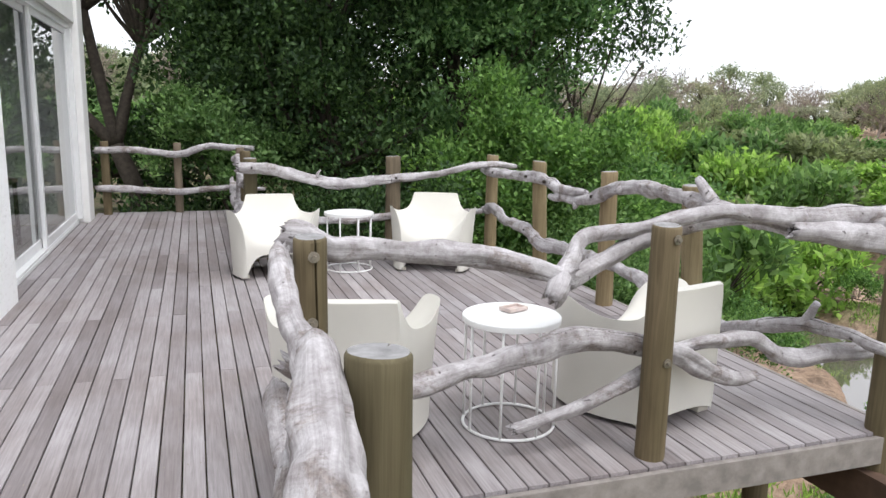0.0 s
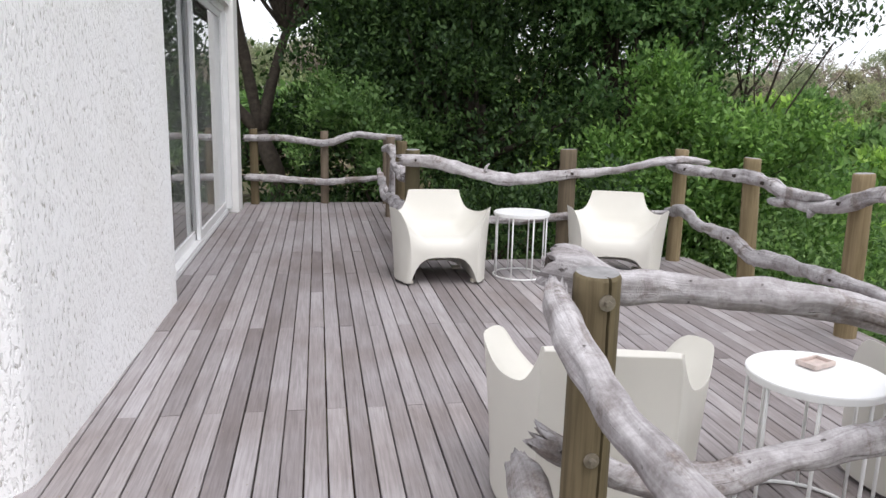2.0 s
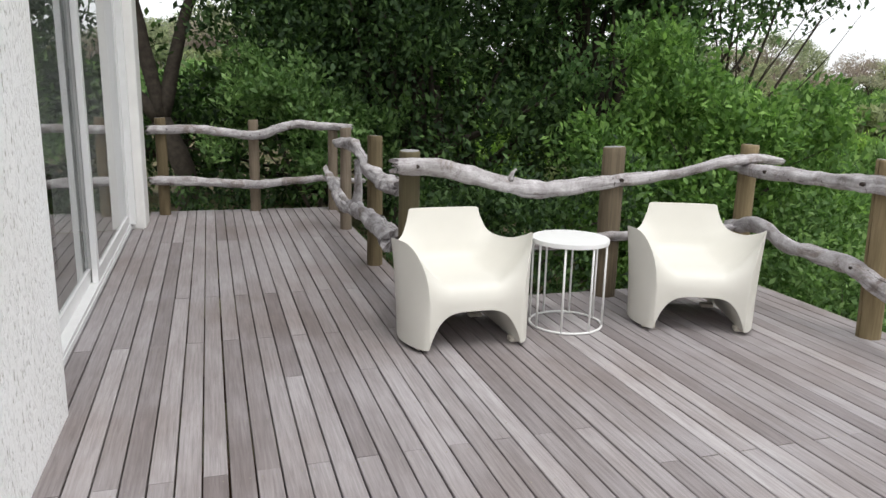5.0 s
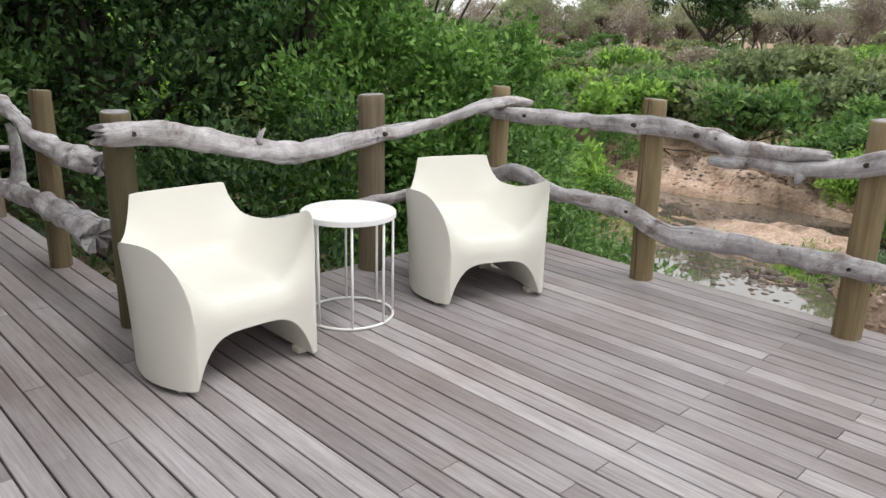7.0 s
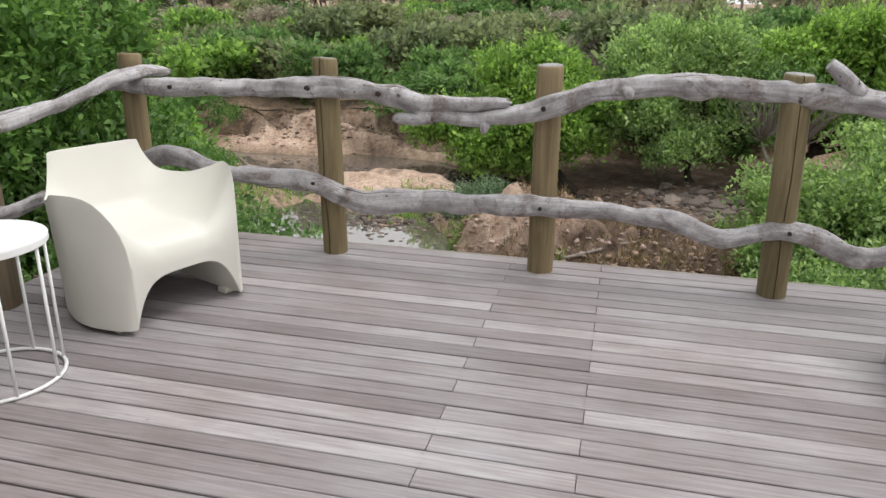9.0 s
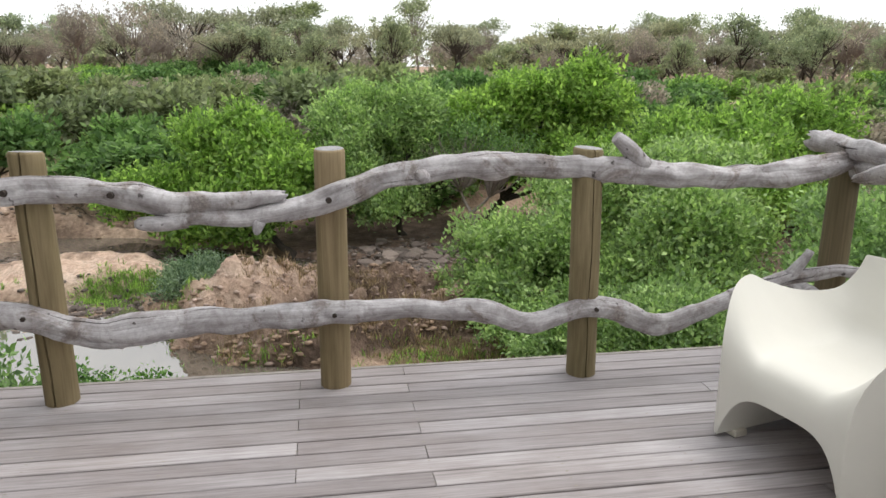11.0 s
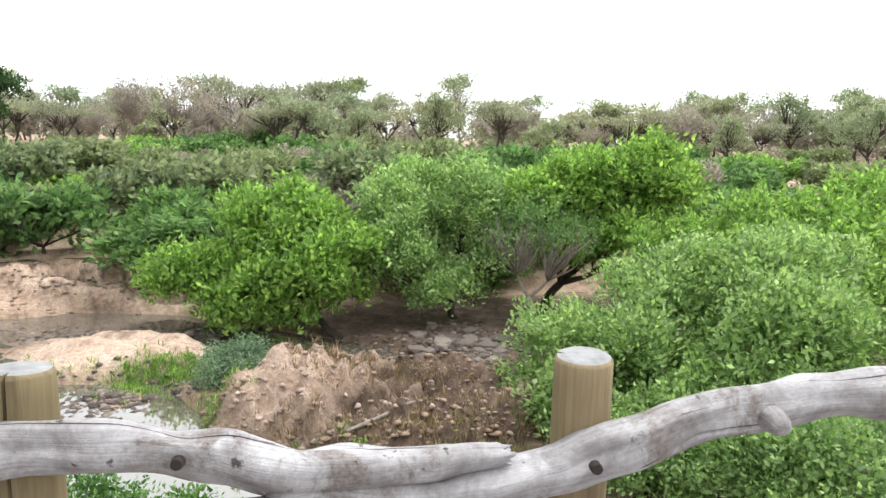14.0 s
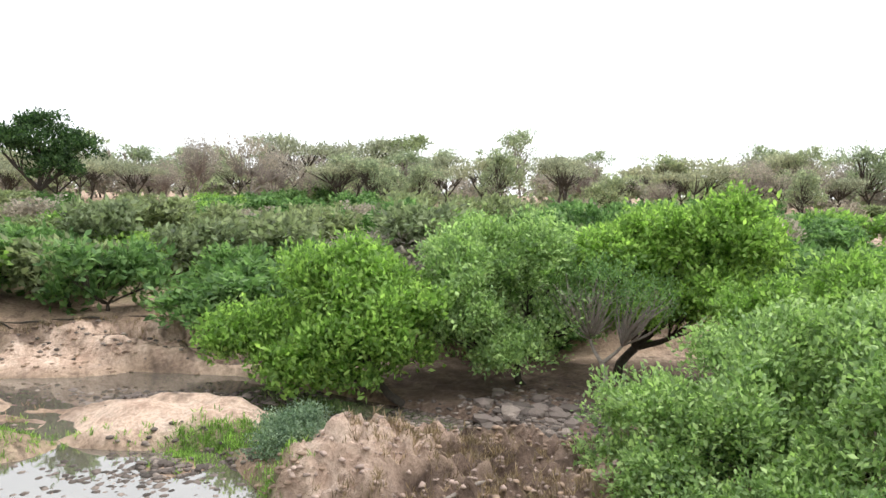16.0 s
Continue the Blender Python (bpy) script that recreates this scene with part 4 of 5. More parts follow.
def chair(x, y, turn):
    """One moulded tub chair: a flowing shell with flared arms and an arched front, on four pads. It faces -y before its turn."""
    thing = tagged(empty("armchair", x, y, 0, turn), "cream moulded plastic tub armchair with flared arms and arched front", "chair", "chairs on the deck")
    rim = [(.222, .305, .693), (.243, .285, .618), (.283, .235, .548), (.355, .115, .535), (.403, -.01, .572), (.416, -.1, .606), (.345, -.25, .575), (.28, -.342, .385), (.268, -.338, .022)]
    mid = [(0, .305, .698), (0, .284, .62), (0, .245, .50), (0, .19, .40), (0, .02, .365), (0, -.16, .374), (0, -.275, .36), (0, -.318, .30), (0, -.328, .225)]
    foot = [(.225, .31, .022), (.255, .27, .022), (.285, .21, .022), (.335, .11, .022), (.37, -.02, .022), (.374, -.13, .022), (.345, -.24, .022), (.3, -.318, .022), (.268, -.338, .022)]
    power = [8, 6, 4.5, 3.6, 3.2, 3.2, 3.6, 4.2, 4.4]
    NV, NS = 33, 37
    bm = bmesh.new()
    top = []
    for iv in range(NV):
        v = iv / (NV - 1)
        r, c, q = interp(rim, v), interp(mid, v), float(np.interp(v * 8, range(9), power))
        row = []
        for k in range(NS):
            s = -1 + 2 * k / (NS - 1)
            s = math.copysign(abs(s) ** 0.8, s)
            arm = min(1.0, max(0.0, (v - .22) / .16)) * min(1.0, max(0.0, (.9 - v) / .18))
            slope = max(0.0, (abs(s) - .40) / .60) ** 1.45
            w = abs(s) ** q * (1 - arm) + slope * arm
            px = r[0] * s
            if v > 0.9:
                px = r[0] * math.copysign(min(1.0, abs(s)), s)
            row.append(bm.verts.new((px, c[1] + (r[1] - c[1]) * abs(s) ** 3, c[2] + (r[2] - c[2]) * w)))
        top.append(row)
    for a, b in zip(top, top[1:]):
        for k in range(NS - 1):
            bm.faces.new((a[k], a[k + 1], b[k + 1], b[k]))
    # outer flanks
    NH = 9
    edge = {}
    for sgn, col in ((-1, 0), (1, NS - 1)):
        prev = None
        for iv in range(NV):
            r, f = interp(rim, iv / (NV - 1)), interp(foot, iv / (NV - 1))
            line = [top[iv][col]]
            for h in range(1, NH):
                t = h / (NH - 1)
                e = 1 - (1 - t) ** 1.5
                pz = r[2] + (f[2] - r[2]) * t
                line.append(bm.verts.new((sgn * (r[0] + (f[0] - r[0]) * e), r[1] + (f[1] - r[1]) * e + 0.022 * max(0.0, 1 - iv / 6) * (1 - t) ** 0.5, pz)))
            if prev:
                for h in range(NH - 1):
                    bm.faces.new((prev[h], line[h], line[h + 1], prev[h + 1]))
            prev = line
            if iv == 0:
                edge[sgn] = line
    # back panel between the flanks
    prev = top[0]
    for h in range(1, NH):
        t = h / (NH - 1)
        l, r = edge[-1][h], edge[1][h]
        line = [l]
        for k in range(1, NS - 1):
            u = (top[0][k].co.x - top[0][0].co.x) / (top[0][-1].co.x - top[0][0].co.x)
            sag = 0.018 * math.sin(math.pi * u)
            lift = 0.05 * max(0, math.sin(math.pi * u)) ** 0.5 * max(0, (t - 0.85) / 0.15)
            line.append(bm.verts.new((l.co.x + (r.co.x - l.co.x) * u, l.co.y + (r.co.y - l.co.y) * u + sag, top[0][k].co.z + (l.co.z - top[0][k].co.z) * t + lift)))
        line.append(r)
        for k in range(NS - 1):
            bm.faces.new((prev[k], prev[k + 1], line[k + 1], line[k]))
        prev = line
    # the tunnel under the seat
    prev = top[-1]
    for yy in (-.24, -.1, .1, .24):
        line = [bm.verts.new((v0.co.x * (0.97 if abs(v0.co.x) < .3 else 0.95), yy, v0.co.z)) for v0 in top[-1]]
        for k in range(NS - 1):
            bm.faces.new((prev[k], prev[k + 1], line[k + 1], line[k]))
        prev = line
    bmesh.ops.remove_doubles(bm, verts=bm.verts, dist=0.0008)
    shell = part("shell", bm, CREAM, thing)
    smooth(shell, 48)
    bev = shell.modifiers.new("soft_edges", "BEVEL")
    bev.width, bev.segments, bev.limit_method, bev.angle_limit = 0.015, 4, "ANGLE", radians(50)
    for fx, fy in ((-.278, -.235), (.278, -.235), (-.205, .25), (.205, .25)):
        box_part("foot_pad", (fx - .04, fy - .03, 0.002), (fx + .04, fy + .03, .03), PAD, thing, .006)
    return thing


# ---- round tables ----
def table(x, y, top=0.548, r=0.235):
    t = tagged(empty("side_table", x, y, 0, 12), "round white steel side table with slim rods and ring base", "table", "round side tables")
    bm = bmesh.new()
    bmesh.ops.create_cone(bm, cap_ends=True, segments=64, radius1=r, radius2=r, depth=0.028, matrix=Matrix.Translation((0, 0, top - .014)))
    bmesh.ops.bevel(bm, geom=[e for e in bm.edges if len(e.link_faces) == 2 and any(len(f.verts) > 4 for f in e.link_faces)], offset=.003, segments=2, affect="EDGES")
    smooth(part("tabletop", bm, WHITE_STEEL, t), 50)
    rr = r - .014

    def hoop(z):
        bm = bmesh.new()
        n, m, tr = 56, 8, .0075
        vs = [[bm.verts.new(((rr + tr * math.cos(2 * math.pi * j / m)) * math.cos(2 * math.pi * i / n), (rr + tr * math.cos(2 * math.pi * j / m)) * math.sin(2 * math.pi * i / n), z + tr * math.sin(2 * math.pi * j / m))) for j in range(m)] for i in range(n)]
        for i in range(n):
            for j in range(m):
                f = bm.faces.new((vs[i][j], vs[(i + 1) % n][j], vs[(i + 1) % n][(j + 1) % m], vs[i][(j + 1) % m]))
                f.smooth = True
        return bm

    part("base_ring", hoop(.0085), WHITE_STEEL, t)
    for k in range(8):
        a = 2 * math.pi * k / 8
        bm = bmesh.new()
        tube_bm(bm, [(rr * math.cos(a), rr * math.sin(a), .012, .0065), (rr * math.cos(a), rr * math.sin(a), top - .027, .0065)], 8, .3)
        part("rod", bm, WHITE_STEEL, t)
    return t


def ashtray(x, y, z):
    t = tagged(empty("ashtray", x, y, z, 20), "small pinkish rectangular stoneware ashtray on the table", "ashtray")
    bm = bmesh.new()
    box(bm, (-.05, -.031, 0), (.05, .031, .01), .003)
    part("base", bm, TRAY, t)
    for lo, hi in (((-.06, -.04, .004), (.06, -.0305, .022)), ((-.06, .0305, .004), (.06, .04, .022)), ((-.06, -.03, .004), (-.05, .03, .022)), ((.05, -.03, .004), (.06, .03, .022))):
        box_part("rim", lo, hi, TRAY, t, .003)


deck()
railings()
chair(0.455, 7.05, 0)
chair(1.985, 6.97, -22)
chair(1.95, 3.37, 180 + 14)
chair(0.46, 3.50, 180 - 15)
table(1.16, 7.03)
table(1.19, 3.30)
ashtray(1.225, 3.36, .5485)


# ---- plants ----
def leaf_arrays(centres, outward, size, rng, length=1.7, droop=0.15):
    """Folded four-cornered leaves: one at each centre, turned loosely outward and up."""
    n = len(centres)
    d = outward * 0.7 + rng.normal(0, 0.65, (n, 3)) + np.array((0, 0, 0.25 - droop))
    d /= np.linalg.norm(d, axis=1)[:, None] + 1e-9
    q = rng.normal(0, 1, (n, 3)) * 0.8 + np.array((0, 0, 1.0)) + outward * 0.4
    s = np.cross(d, q)
    s /= np.linalg.norm(s, axis=1)[:, None] + 1e-9
    up = np.cross(s, d)
    w = (size * rng.uniform(0.6, 1.25, n))[:, None]
    tip = centres + d * w * length
    mid = centres + d * w * length * 0.45
    l = mid + s * w * 0.42 + up * w * 0.14
    r = mid - s * w * 0.42 + up * w * 0.14
    v = np.stack([centres, l, tip, r], 1).reshape(-1, 3)
    f = np.arange(4 * n).reshape(-1, 4)
    return v, f


def crown_points(lobes, clumps, per, spread, rng, shell=0.72, below=-0.35, masses=15):
    """Leaf places and outward directions: each lobe carries smaller leaf masses on its boughs, with dark gaps between them."""
    lobes = np.array(lobes, float)
    area = lobes[:, 3] * lobes[:, 4] + lobes[:, 3] * lobes[:, 5] + lobes[:, 4] * lobes[:, 5]
    small, weight = [], []
    for L, w in zip(lobes, area / area.sum()):
        d = rng.normal(0, 1, (masses, 3))
        d /= np.linalg.norm(d, axis=1)[:, None]
        d[:, 2] = np.where(d[:, 2] < below, -d[:, 2], d[:, 2])
        k = rng.uniform(0.2, 0.44, masses)
        for dq, kq in zip(d, k):
            small.append((*(L[:3] + dq * L[3:6] * rng.uniform(0.58, 1.02)), L[3] * kq, L[4] * kq, L[5] * kq * 0.8))
            weight.append(w * kq * kq)
    small, weight = np.array(small), np.array(weight)
    body = int(clumps * 0.16)
    L = np.vstack([small[rng.choice(len(small), clumps - body, p=weight / weight.sum())], lobes[rng.choice(len(lobes), body, p=area / area.sum())] * np.array((1, 1, 1, .82, .82, .82))])
    d = rng.normal(0, 1, (clumps, 3))
    d /= np.linalg.norm(d, axis=1)[:, None]
    d[:, 2] = np.where((d[:, 2] < max(below, -0.5)), -d[:, 2], d[:, 2])
    rad = (shell + (1 - shell) * rng.uniform(0, 1, clumps) ** 0.5) * (1 + 0.45 * rng.uniform(0, 1, clumps) ** 7)
    c = L[:, :3] + d * L[:, 3:6] * rad[:, None]
    shoot = d * 0.7 + np.array((0, 0, 0.55)) + rng.normal(0, 0.45, (clumps, 3))
    shoot /= np.linalg.norm(shoot, axis=1)[:, None]
    c = np.repeat(c, per, 0)
    out = np.repeat(shoot, per, 0)
    t = rng.uniform(-0.6, 1, len(c))[:, None]
    p = c + out * t * spread + rng.normal(0, spread * 0.28, (len(c), 3))
    return p, out


def branches(base, lobes, rng, r0=0.12, twigs=5, sides=7):
    """A trunk that forks to every lobe, with thinner limbs inside."""
    V, F, n = [], [], 0

    def add(rows, k=sides):
        nonlocal n
        v, f, caps, _ = tube_arrays(rows, k, 0.25, 0.1, int(rng.randint(999)))
        V.append(v); F.append(f + n); F.append(caps + n)
        n += len(v)

    base = np.array(base, float)
    tops = [np.array(l[:3]) for l in lobes]
    fork = base + (np.mean(tops, 0) - base) * 0.35 + rng.normal(0, 0.1, 3)
    mid = (base + fork) / 2 + rng.normal(0, 0.12, 3)
    add([(*base - np.array((0, 0, .3)), r0 * 1.25), (*base, r0 * 1.1), (*mid, r0), (*fork, r0 * 0.85)])
    for l, t in zip(lobes, tops):
        knee = fork + (t - fork) * 0.5 + rng.normal(0, 0.18, 3) + np.array((0, 0, -0.1))
        add([(*fork, r0 * 0.7), (*knee, r0 * 0.5), (*t, r0 * 0.28)])
        for _ in range(twigs):
            d = rng.normal(0, 1, 3)
            d[2] = abs(d[2]) * 0.7
            e = t + d / np.linalg.norm(d) * np.array(l[3:6]) * rng.uniform(0.6, 0.95)
            k2 = (knee + e) / 2 + rng.normal(0, 0.15, 3)
            add([(*knee, r0 * 0.3), (*k2, r0 * 0.17), (*e, r0 * 0.06)], 5)
    return np.vstack(V), np.vstack(F)


def plant(name, base, lobes, clumps, per, size, mat, seed, label, category, spread=0.3, r0=0.1, twigs=5, group="", bark=None, shell=0.72, below=-0.35, droop=0.15):
    """A tree or bush at its base: a forked trunk and a crown of single leaves. Lobes are given from the base."""
    rng = np.random.RandomState(seed)
    thing = tagged(empty(name, *base), label, category, group)
    v, f = branches((0, 0, 0), lobes, rng, r0, twigs)
    mesh_np("trunk", v, f, bark or BARK, thing, flat=False)
    p, out = crown_points(lobes, clumps, per, spread, rng, shell, below)
    keep = p[:, 2] > 0.02
    v, f = leaf_arrays(p[keep], out[keep], size, rng, droop=droop)
    mesh_np("crown", v, f, mat, thing)
    return thing


def rel(base, *lobes):
    return [(l[0] - base[0], l[1] - base[1], l[2] - base[2], *l[3:]) for l in lobes]


def tree(name, bx, by, lobes, clumps, per, size, mat, seed, label, category="tree", **kw):
    b = (bx, by, ground_z(bx, by) - 0.05)
    return plant(name, b, rel(b, *lobes), clumps, per, size, mat, seed, label, category, **kw)


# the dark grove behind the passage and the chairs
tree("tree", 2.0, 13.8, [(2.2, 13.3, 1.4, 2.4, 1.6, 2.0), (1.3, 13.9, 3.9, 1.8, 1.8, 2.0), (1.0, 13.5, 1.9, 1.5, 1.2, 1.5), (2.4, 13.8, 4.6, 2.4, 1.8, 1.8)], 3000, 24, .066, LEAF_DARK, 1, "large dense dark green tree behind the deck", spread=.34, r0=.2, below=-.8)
tree("tree", 4.7, 13.4, [(4.5, 13.0, 2.2, 2.1, 1.6, 1.9), (5.5, 12.8, 3.8, 1.8, 1.6, 1.5), (3.9, 13.0, 4.2, 2.2, 1.8, 1.9), (6.0, 12.7, 2.4, 1.2, 1.1, 1.0)], 2900, 24, .07, LEAF_GROVE, 7, "glossy mid-green tree crown beside the dark grove", spread=.34, r0=.18, below=-.8)
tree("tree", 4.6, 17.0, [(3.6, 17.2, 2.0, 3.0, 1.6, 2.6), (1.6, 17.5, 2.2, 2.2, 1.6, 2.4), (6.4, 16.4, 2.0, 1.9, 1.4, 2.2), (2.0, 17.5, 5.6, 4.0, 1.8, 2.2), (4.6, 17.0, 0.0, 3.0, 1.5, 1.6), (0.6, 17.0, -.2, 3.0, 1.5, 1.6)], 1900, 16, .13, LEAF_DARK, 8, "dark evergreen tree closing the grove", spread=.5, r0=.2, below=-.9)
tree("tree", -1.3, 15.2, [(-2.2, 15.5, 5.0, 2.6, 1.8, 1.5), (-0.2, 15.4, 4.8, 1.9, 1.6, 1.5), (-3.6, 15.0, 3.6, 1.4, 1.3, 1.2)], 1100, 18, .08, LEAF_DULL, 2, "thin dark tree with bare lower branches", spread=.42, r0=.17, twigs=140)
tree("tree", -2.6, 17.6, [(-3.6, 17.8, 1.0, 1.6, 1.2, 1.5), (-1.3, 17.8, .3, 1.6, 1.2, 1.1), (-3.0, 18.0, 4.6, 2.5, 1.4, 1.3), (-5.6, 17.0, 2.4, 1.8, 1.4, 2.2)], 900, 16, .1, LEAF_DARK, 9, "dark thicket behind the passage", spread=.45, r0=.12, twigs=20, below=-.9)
tree("bush", 0.2, 12.9, [(-0.1, 12.7, 0.75, .8, .6, .8), (0.8, 12.6, 0.35, .8, .6, .75)], 520, 20, .062, LEAF_MID, 3, "leafy green bush beyond the passage railing", "bush", spread=.2, r0=.05, group="bushes by the deck")
tree("bush", 4.6, 10.9, [(4.7, 10.9, .75, 1.1, .9, 1.1), (5.5, 10.3, .3, 1.0, .9, 1.0), (3.7, 10.6, -.1, 1.0, .8, 1.0), (5.2, 10.6, -.8, 1.3, 1.1, 1.0)], 2100, 22, .06, LEAF_BRIGHT, 4, "bright green leafy bush beside the deck", "bush", spread=.24, r0=.08, group="bushes by the deck", below=-.8)
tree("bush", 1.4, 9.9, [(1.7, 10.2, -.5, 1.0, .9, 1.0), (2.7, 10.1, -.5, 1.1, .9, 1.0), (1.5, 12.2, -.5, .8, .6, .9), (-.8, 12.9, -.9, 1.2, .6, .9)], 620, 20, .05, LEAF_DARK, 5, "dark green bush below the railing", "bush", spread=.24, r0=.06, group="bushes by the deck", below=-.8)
tree("bush", 5.0, 9.0, [(5.0, 9.2, -1.2, 1.0, .9, 1.1), (5.9, 8.8, -1.7, .9, .9, .9), (4.2, 8.7, -1.5, .9, .8, .9)], 950, 20, .05, LEAF_MID, 6, "feathery green bush below the deck", "bush", spread=.3, r0=.05, group="bushes by the deck", below=-.8)
tree("tree", 5.9, 13.1, [(7.1, 12.2, 3.0, .9, .7, .7), (6.5, 12.5, 4.0, 1.0, .8, .8), (7.6, 12.0, 2.5, .6, .5, .4)], 170, 16, .07, LEAF_DARK, 19, "dark sparse tree with branches against the sky", spread=.3, r0=.05, twigs=2)
tree("bush", 8.6, 13.4, [(8.6, 13.4, -1.0, 1.6, 1.5, 1.3), (7.4, 14.8, -.5, 1.6, 1.5, 1.5), (9.6, 15.4, -1.0, 1.8, 1.6, 1.4)], 1300, 18, .08, LEAF_BRIGHT, 10, "green bush on the bank beyond the deck", "bush", spread=.3, r0=.07, group="bushes by the deck", below=-.8)

# the river trees opposite the deck
tree("tree", 24.6, 6.2, [(27.0, 8.2, -1.9, 1.9, 1.7, 1.5), (26.4, 10.6, -3.4, 1.6, 1.9, .9), (25.4, 6.9, -2.3, 1.9, 1.6, 1.5), (24.8, 7.8, -3.6, 1.5, 1.9, 1.0), (25.2, 9.4, -4.0, 1.2, 1.6, .7)], 1600, 26, .14, LEAF_RIVER, 11, "bright green spreading river tree with low skirts", spread=.5, shell=.6, r0=.13, group="river trees", below=-.6)
tree("tree", 26.4, 2.2, [(27.0, 3.8, -1.6, 2.0, 1.7, 1.9), (27.8, 1.6, -1.2, 1.9, 1.7, 1.7), (25.6, 4.2, -2.9, 1.6, 1.6, 1.1), (27.4, 4.8, -2.8, 1.6, 1.6, 1.4), (25.6, 2.6, -3.7, 1.4, 1.7, .8), (26.6, .4, -2.6, 1.3, 1.4, .9)], 1700, 26, .108, LEAF_BANK, 12, "soft mid-green river tree over the creek", spread=.52, shell=.58, r0=.13, group="river trees", twigs=8)
tree("tree", 27.2, -1.2, [(27.6, -3.4, -.6, 2.0, 1.9, 1.5), (26.8, -5.0, -.4, 1.5, 1.5, 1.5), (27.2, -1.0, -.9, 1.6, 1.5, 1.1), (26.2, -3.8, -2.2, 1.5, 1.6, 1.1), (26.6, -1.8, -2.6, 1.4, 1.4, .9)], 1500, 26, .138, LEAF_RIVER, 13, "bushy river tree with leaning dark trunk", spread=.5, shell=.6, r0=.17, group="river trees", twigs=8)
tree("tree", 24.6, 0.2, [(25.0, 0.4, -1.5, 1.7, 1.4, 1.1), (24.6, -1.4, -1.8, 1.3, 1.2, .9)], 170, 13, .07, LEAF_MID, 14, "half-bare grey twiggy tree among the green", spread=.45, r0=.1, twigs=46, group="river trees", bark=BARK_PALE)
tree("bush", 17.0, -1.6, [(17.2, -1.8, -2.6, 1.9, 1.8, 1.5), (17.6, 0.6, -3.5, 1.7, 1.4, 1.0), (15.8, -3.4, -2.2, 2.0, 1.9, 1.6), (15.6, -.6, -3.5, 1.6, 1.6, 1.2), (14.0, -2.4, -2.9, 1.8, 1.8, 1.5), (15.6, 1.0, -4.1, 1.1, 1.0, .7), (13.6, -.6, -4.0, 1.3, 1.3, .9)], 2900, 27, .09, LEAF_BANK, 15, "wide green riverside bush below the deck", "bush", spread=.42, shell=.62, r0=.09, group="riverside bushes", below=-.7)
tree("bush", 12.0, -.4, [(11.8, -.9, -3.7, 1.3, 1.3, 1.0), (12.8, .5, -4.1, 1.0, 1.0, .7), (10.8, -1.4, -3.4, 1.2, 1.2, 1.0), (14.0, .9, -4.2, .9, .9, .6)], 1100, 26, .07, LEAF_BANK, 20, "green bush at the foot of the near bank", "bush", spread=.36, r0=.06, group="riverside bushes", below=-.7)
tree("bush", 21.5, -6.2, [(21.5, -6.2, -1.6, 2.4, 2.2, 1.9), (20.2, -8.6, -1.6, 2.3, 2.2, 1.9), (22.5, -4.2, -2.4, 1.7, 1.7, 1.4), (18.8, -6.4, -2.2, 1.9, 1.9, 1.6)], 1800, 26, .11, LEAF_RIVER, 16, "bright green riverside bush", "bush", spread=.36, r0=.1, group="riverside bushes", below=-.7)
tree("bush", 11.6, -4.6, [(11.6, -4.6, -2.9, 1.8, 1.8, 1.6), (10.0, -3.4, -3.2, 1.4, 1.4, 1.2), (12.6, -7.0, -2.6, 2.0, 2.0, 1.8)], 1500, 20, .085, LEAF_BANK, 17, "green bush on the near bank", "bush", spread=.32, r0=.08, group="riverside bushes", below=-.7)
tree("bush", 20.2, 8.7, [(20.2, 8.7, -4.55, .8, .9, .55), (19.4, 9.3, -4.7, .5, .5, .4)], 420, 22, .05, LEAF_TEAL, 18, "low blue-green shrub at the water", "bush", spread=.3, r0=.02, group="riverside bushes")

# leafy sprigs on the near bank, just below the railing
for k, (bx, by, s) in enumerate(((10.6, 6.4, .8), (9.8, 4.9, .7), (11.4, 8.3, .9), (9.0, 2.6, .8), (12.2, 9.8, .8), (8.4, 7.2, .7), (11.2, 3.2, .6), (20.4, 18.0, .9), (19.0, 20.5, 1.1), (21.5, 22.0, 1.6), (24.0, 27.0, 2.0), (14.0, 19.5, 1.6), (13.0, 15.5, 1.3), (19.5, 28.0, 2.0), (28.8, 23.0, 1.4), (11.5, 13.0, 1.2))):
    z = ground_z(bx, by)
    tree("bush", bx, by, [(bx, by, z + .5 * s, .7 * s, .7 * s, .6 * s), (bx + .5 * s, by - .4 * s, z + .35 * s, .5 * s, .5 * s, .45 * s)], int(150 * s), 18, .06, LEAF_BRIGHT, 30 + k, "small leafy sprig bush on the bank", "bush", spread=.26, r0=.02, group="bank sprigs")


# bushes of the far bank and the plain: four shapes, repeated
def far_kinds():
    kinds = []
    for k, (mat, label) in enumerate(((LEAF_MID, "rounded mid-green bush on the far bank"), (LEAF_OLIVE, "olive thorn bush on the far bank"), (LEAF_RIVER, "bright green bush on the far bank"), (LEAF_GREY, "leafless grey-brown thorn bush"))):
        rng = np.random.RandomState(60 + k)
        lobes = [(rng.uniform(-1, 1) * 1.3, rng.uniform(-1, 1) * 1.3, rng.uniform(.8, 2.0), rng.uniform(.8, 1.25), rng.uniform(.8, 1.25), rng.uniform(.65, 1.0)) for _ in range(6)]
        kinds.append(plant("bush", (34 + 3 * k, 24 + 3 * k, ground_z(34 + 3 * k, 24 + 3 * k)), lobes, 230 if k < 3 else 170, 11, .225 if k < 3 else .17, mat, 70 + k, label, "bush", spread=.42, r0=.07, twigs=6 if k < 3 else 26, group="far bank bushes", below=-.7, bark=BARK_PALE if k == 3 else BARK))
    return kinds


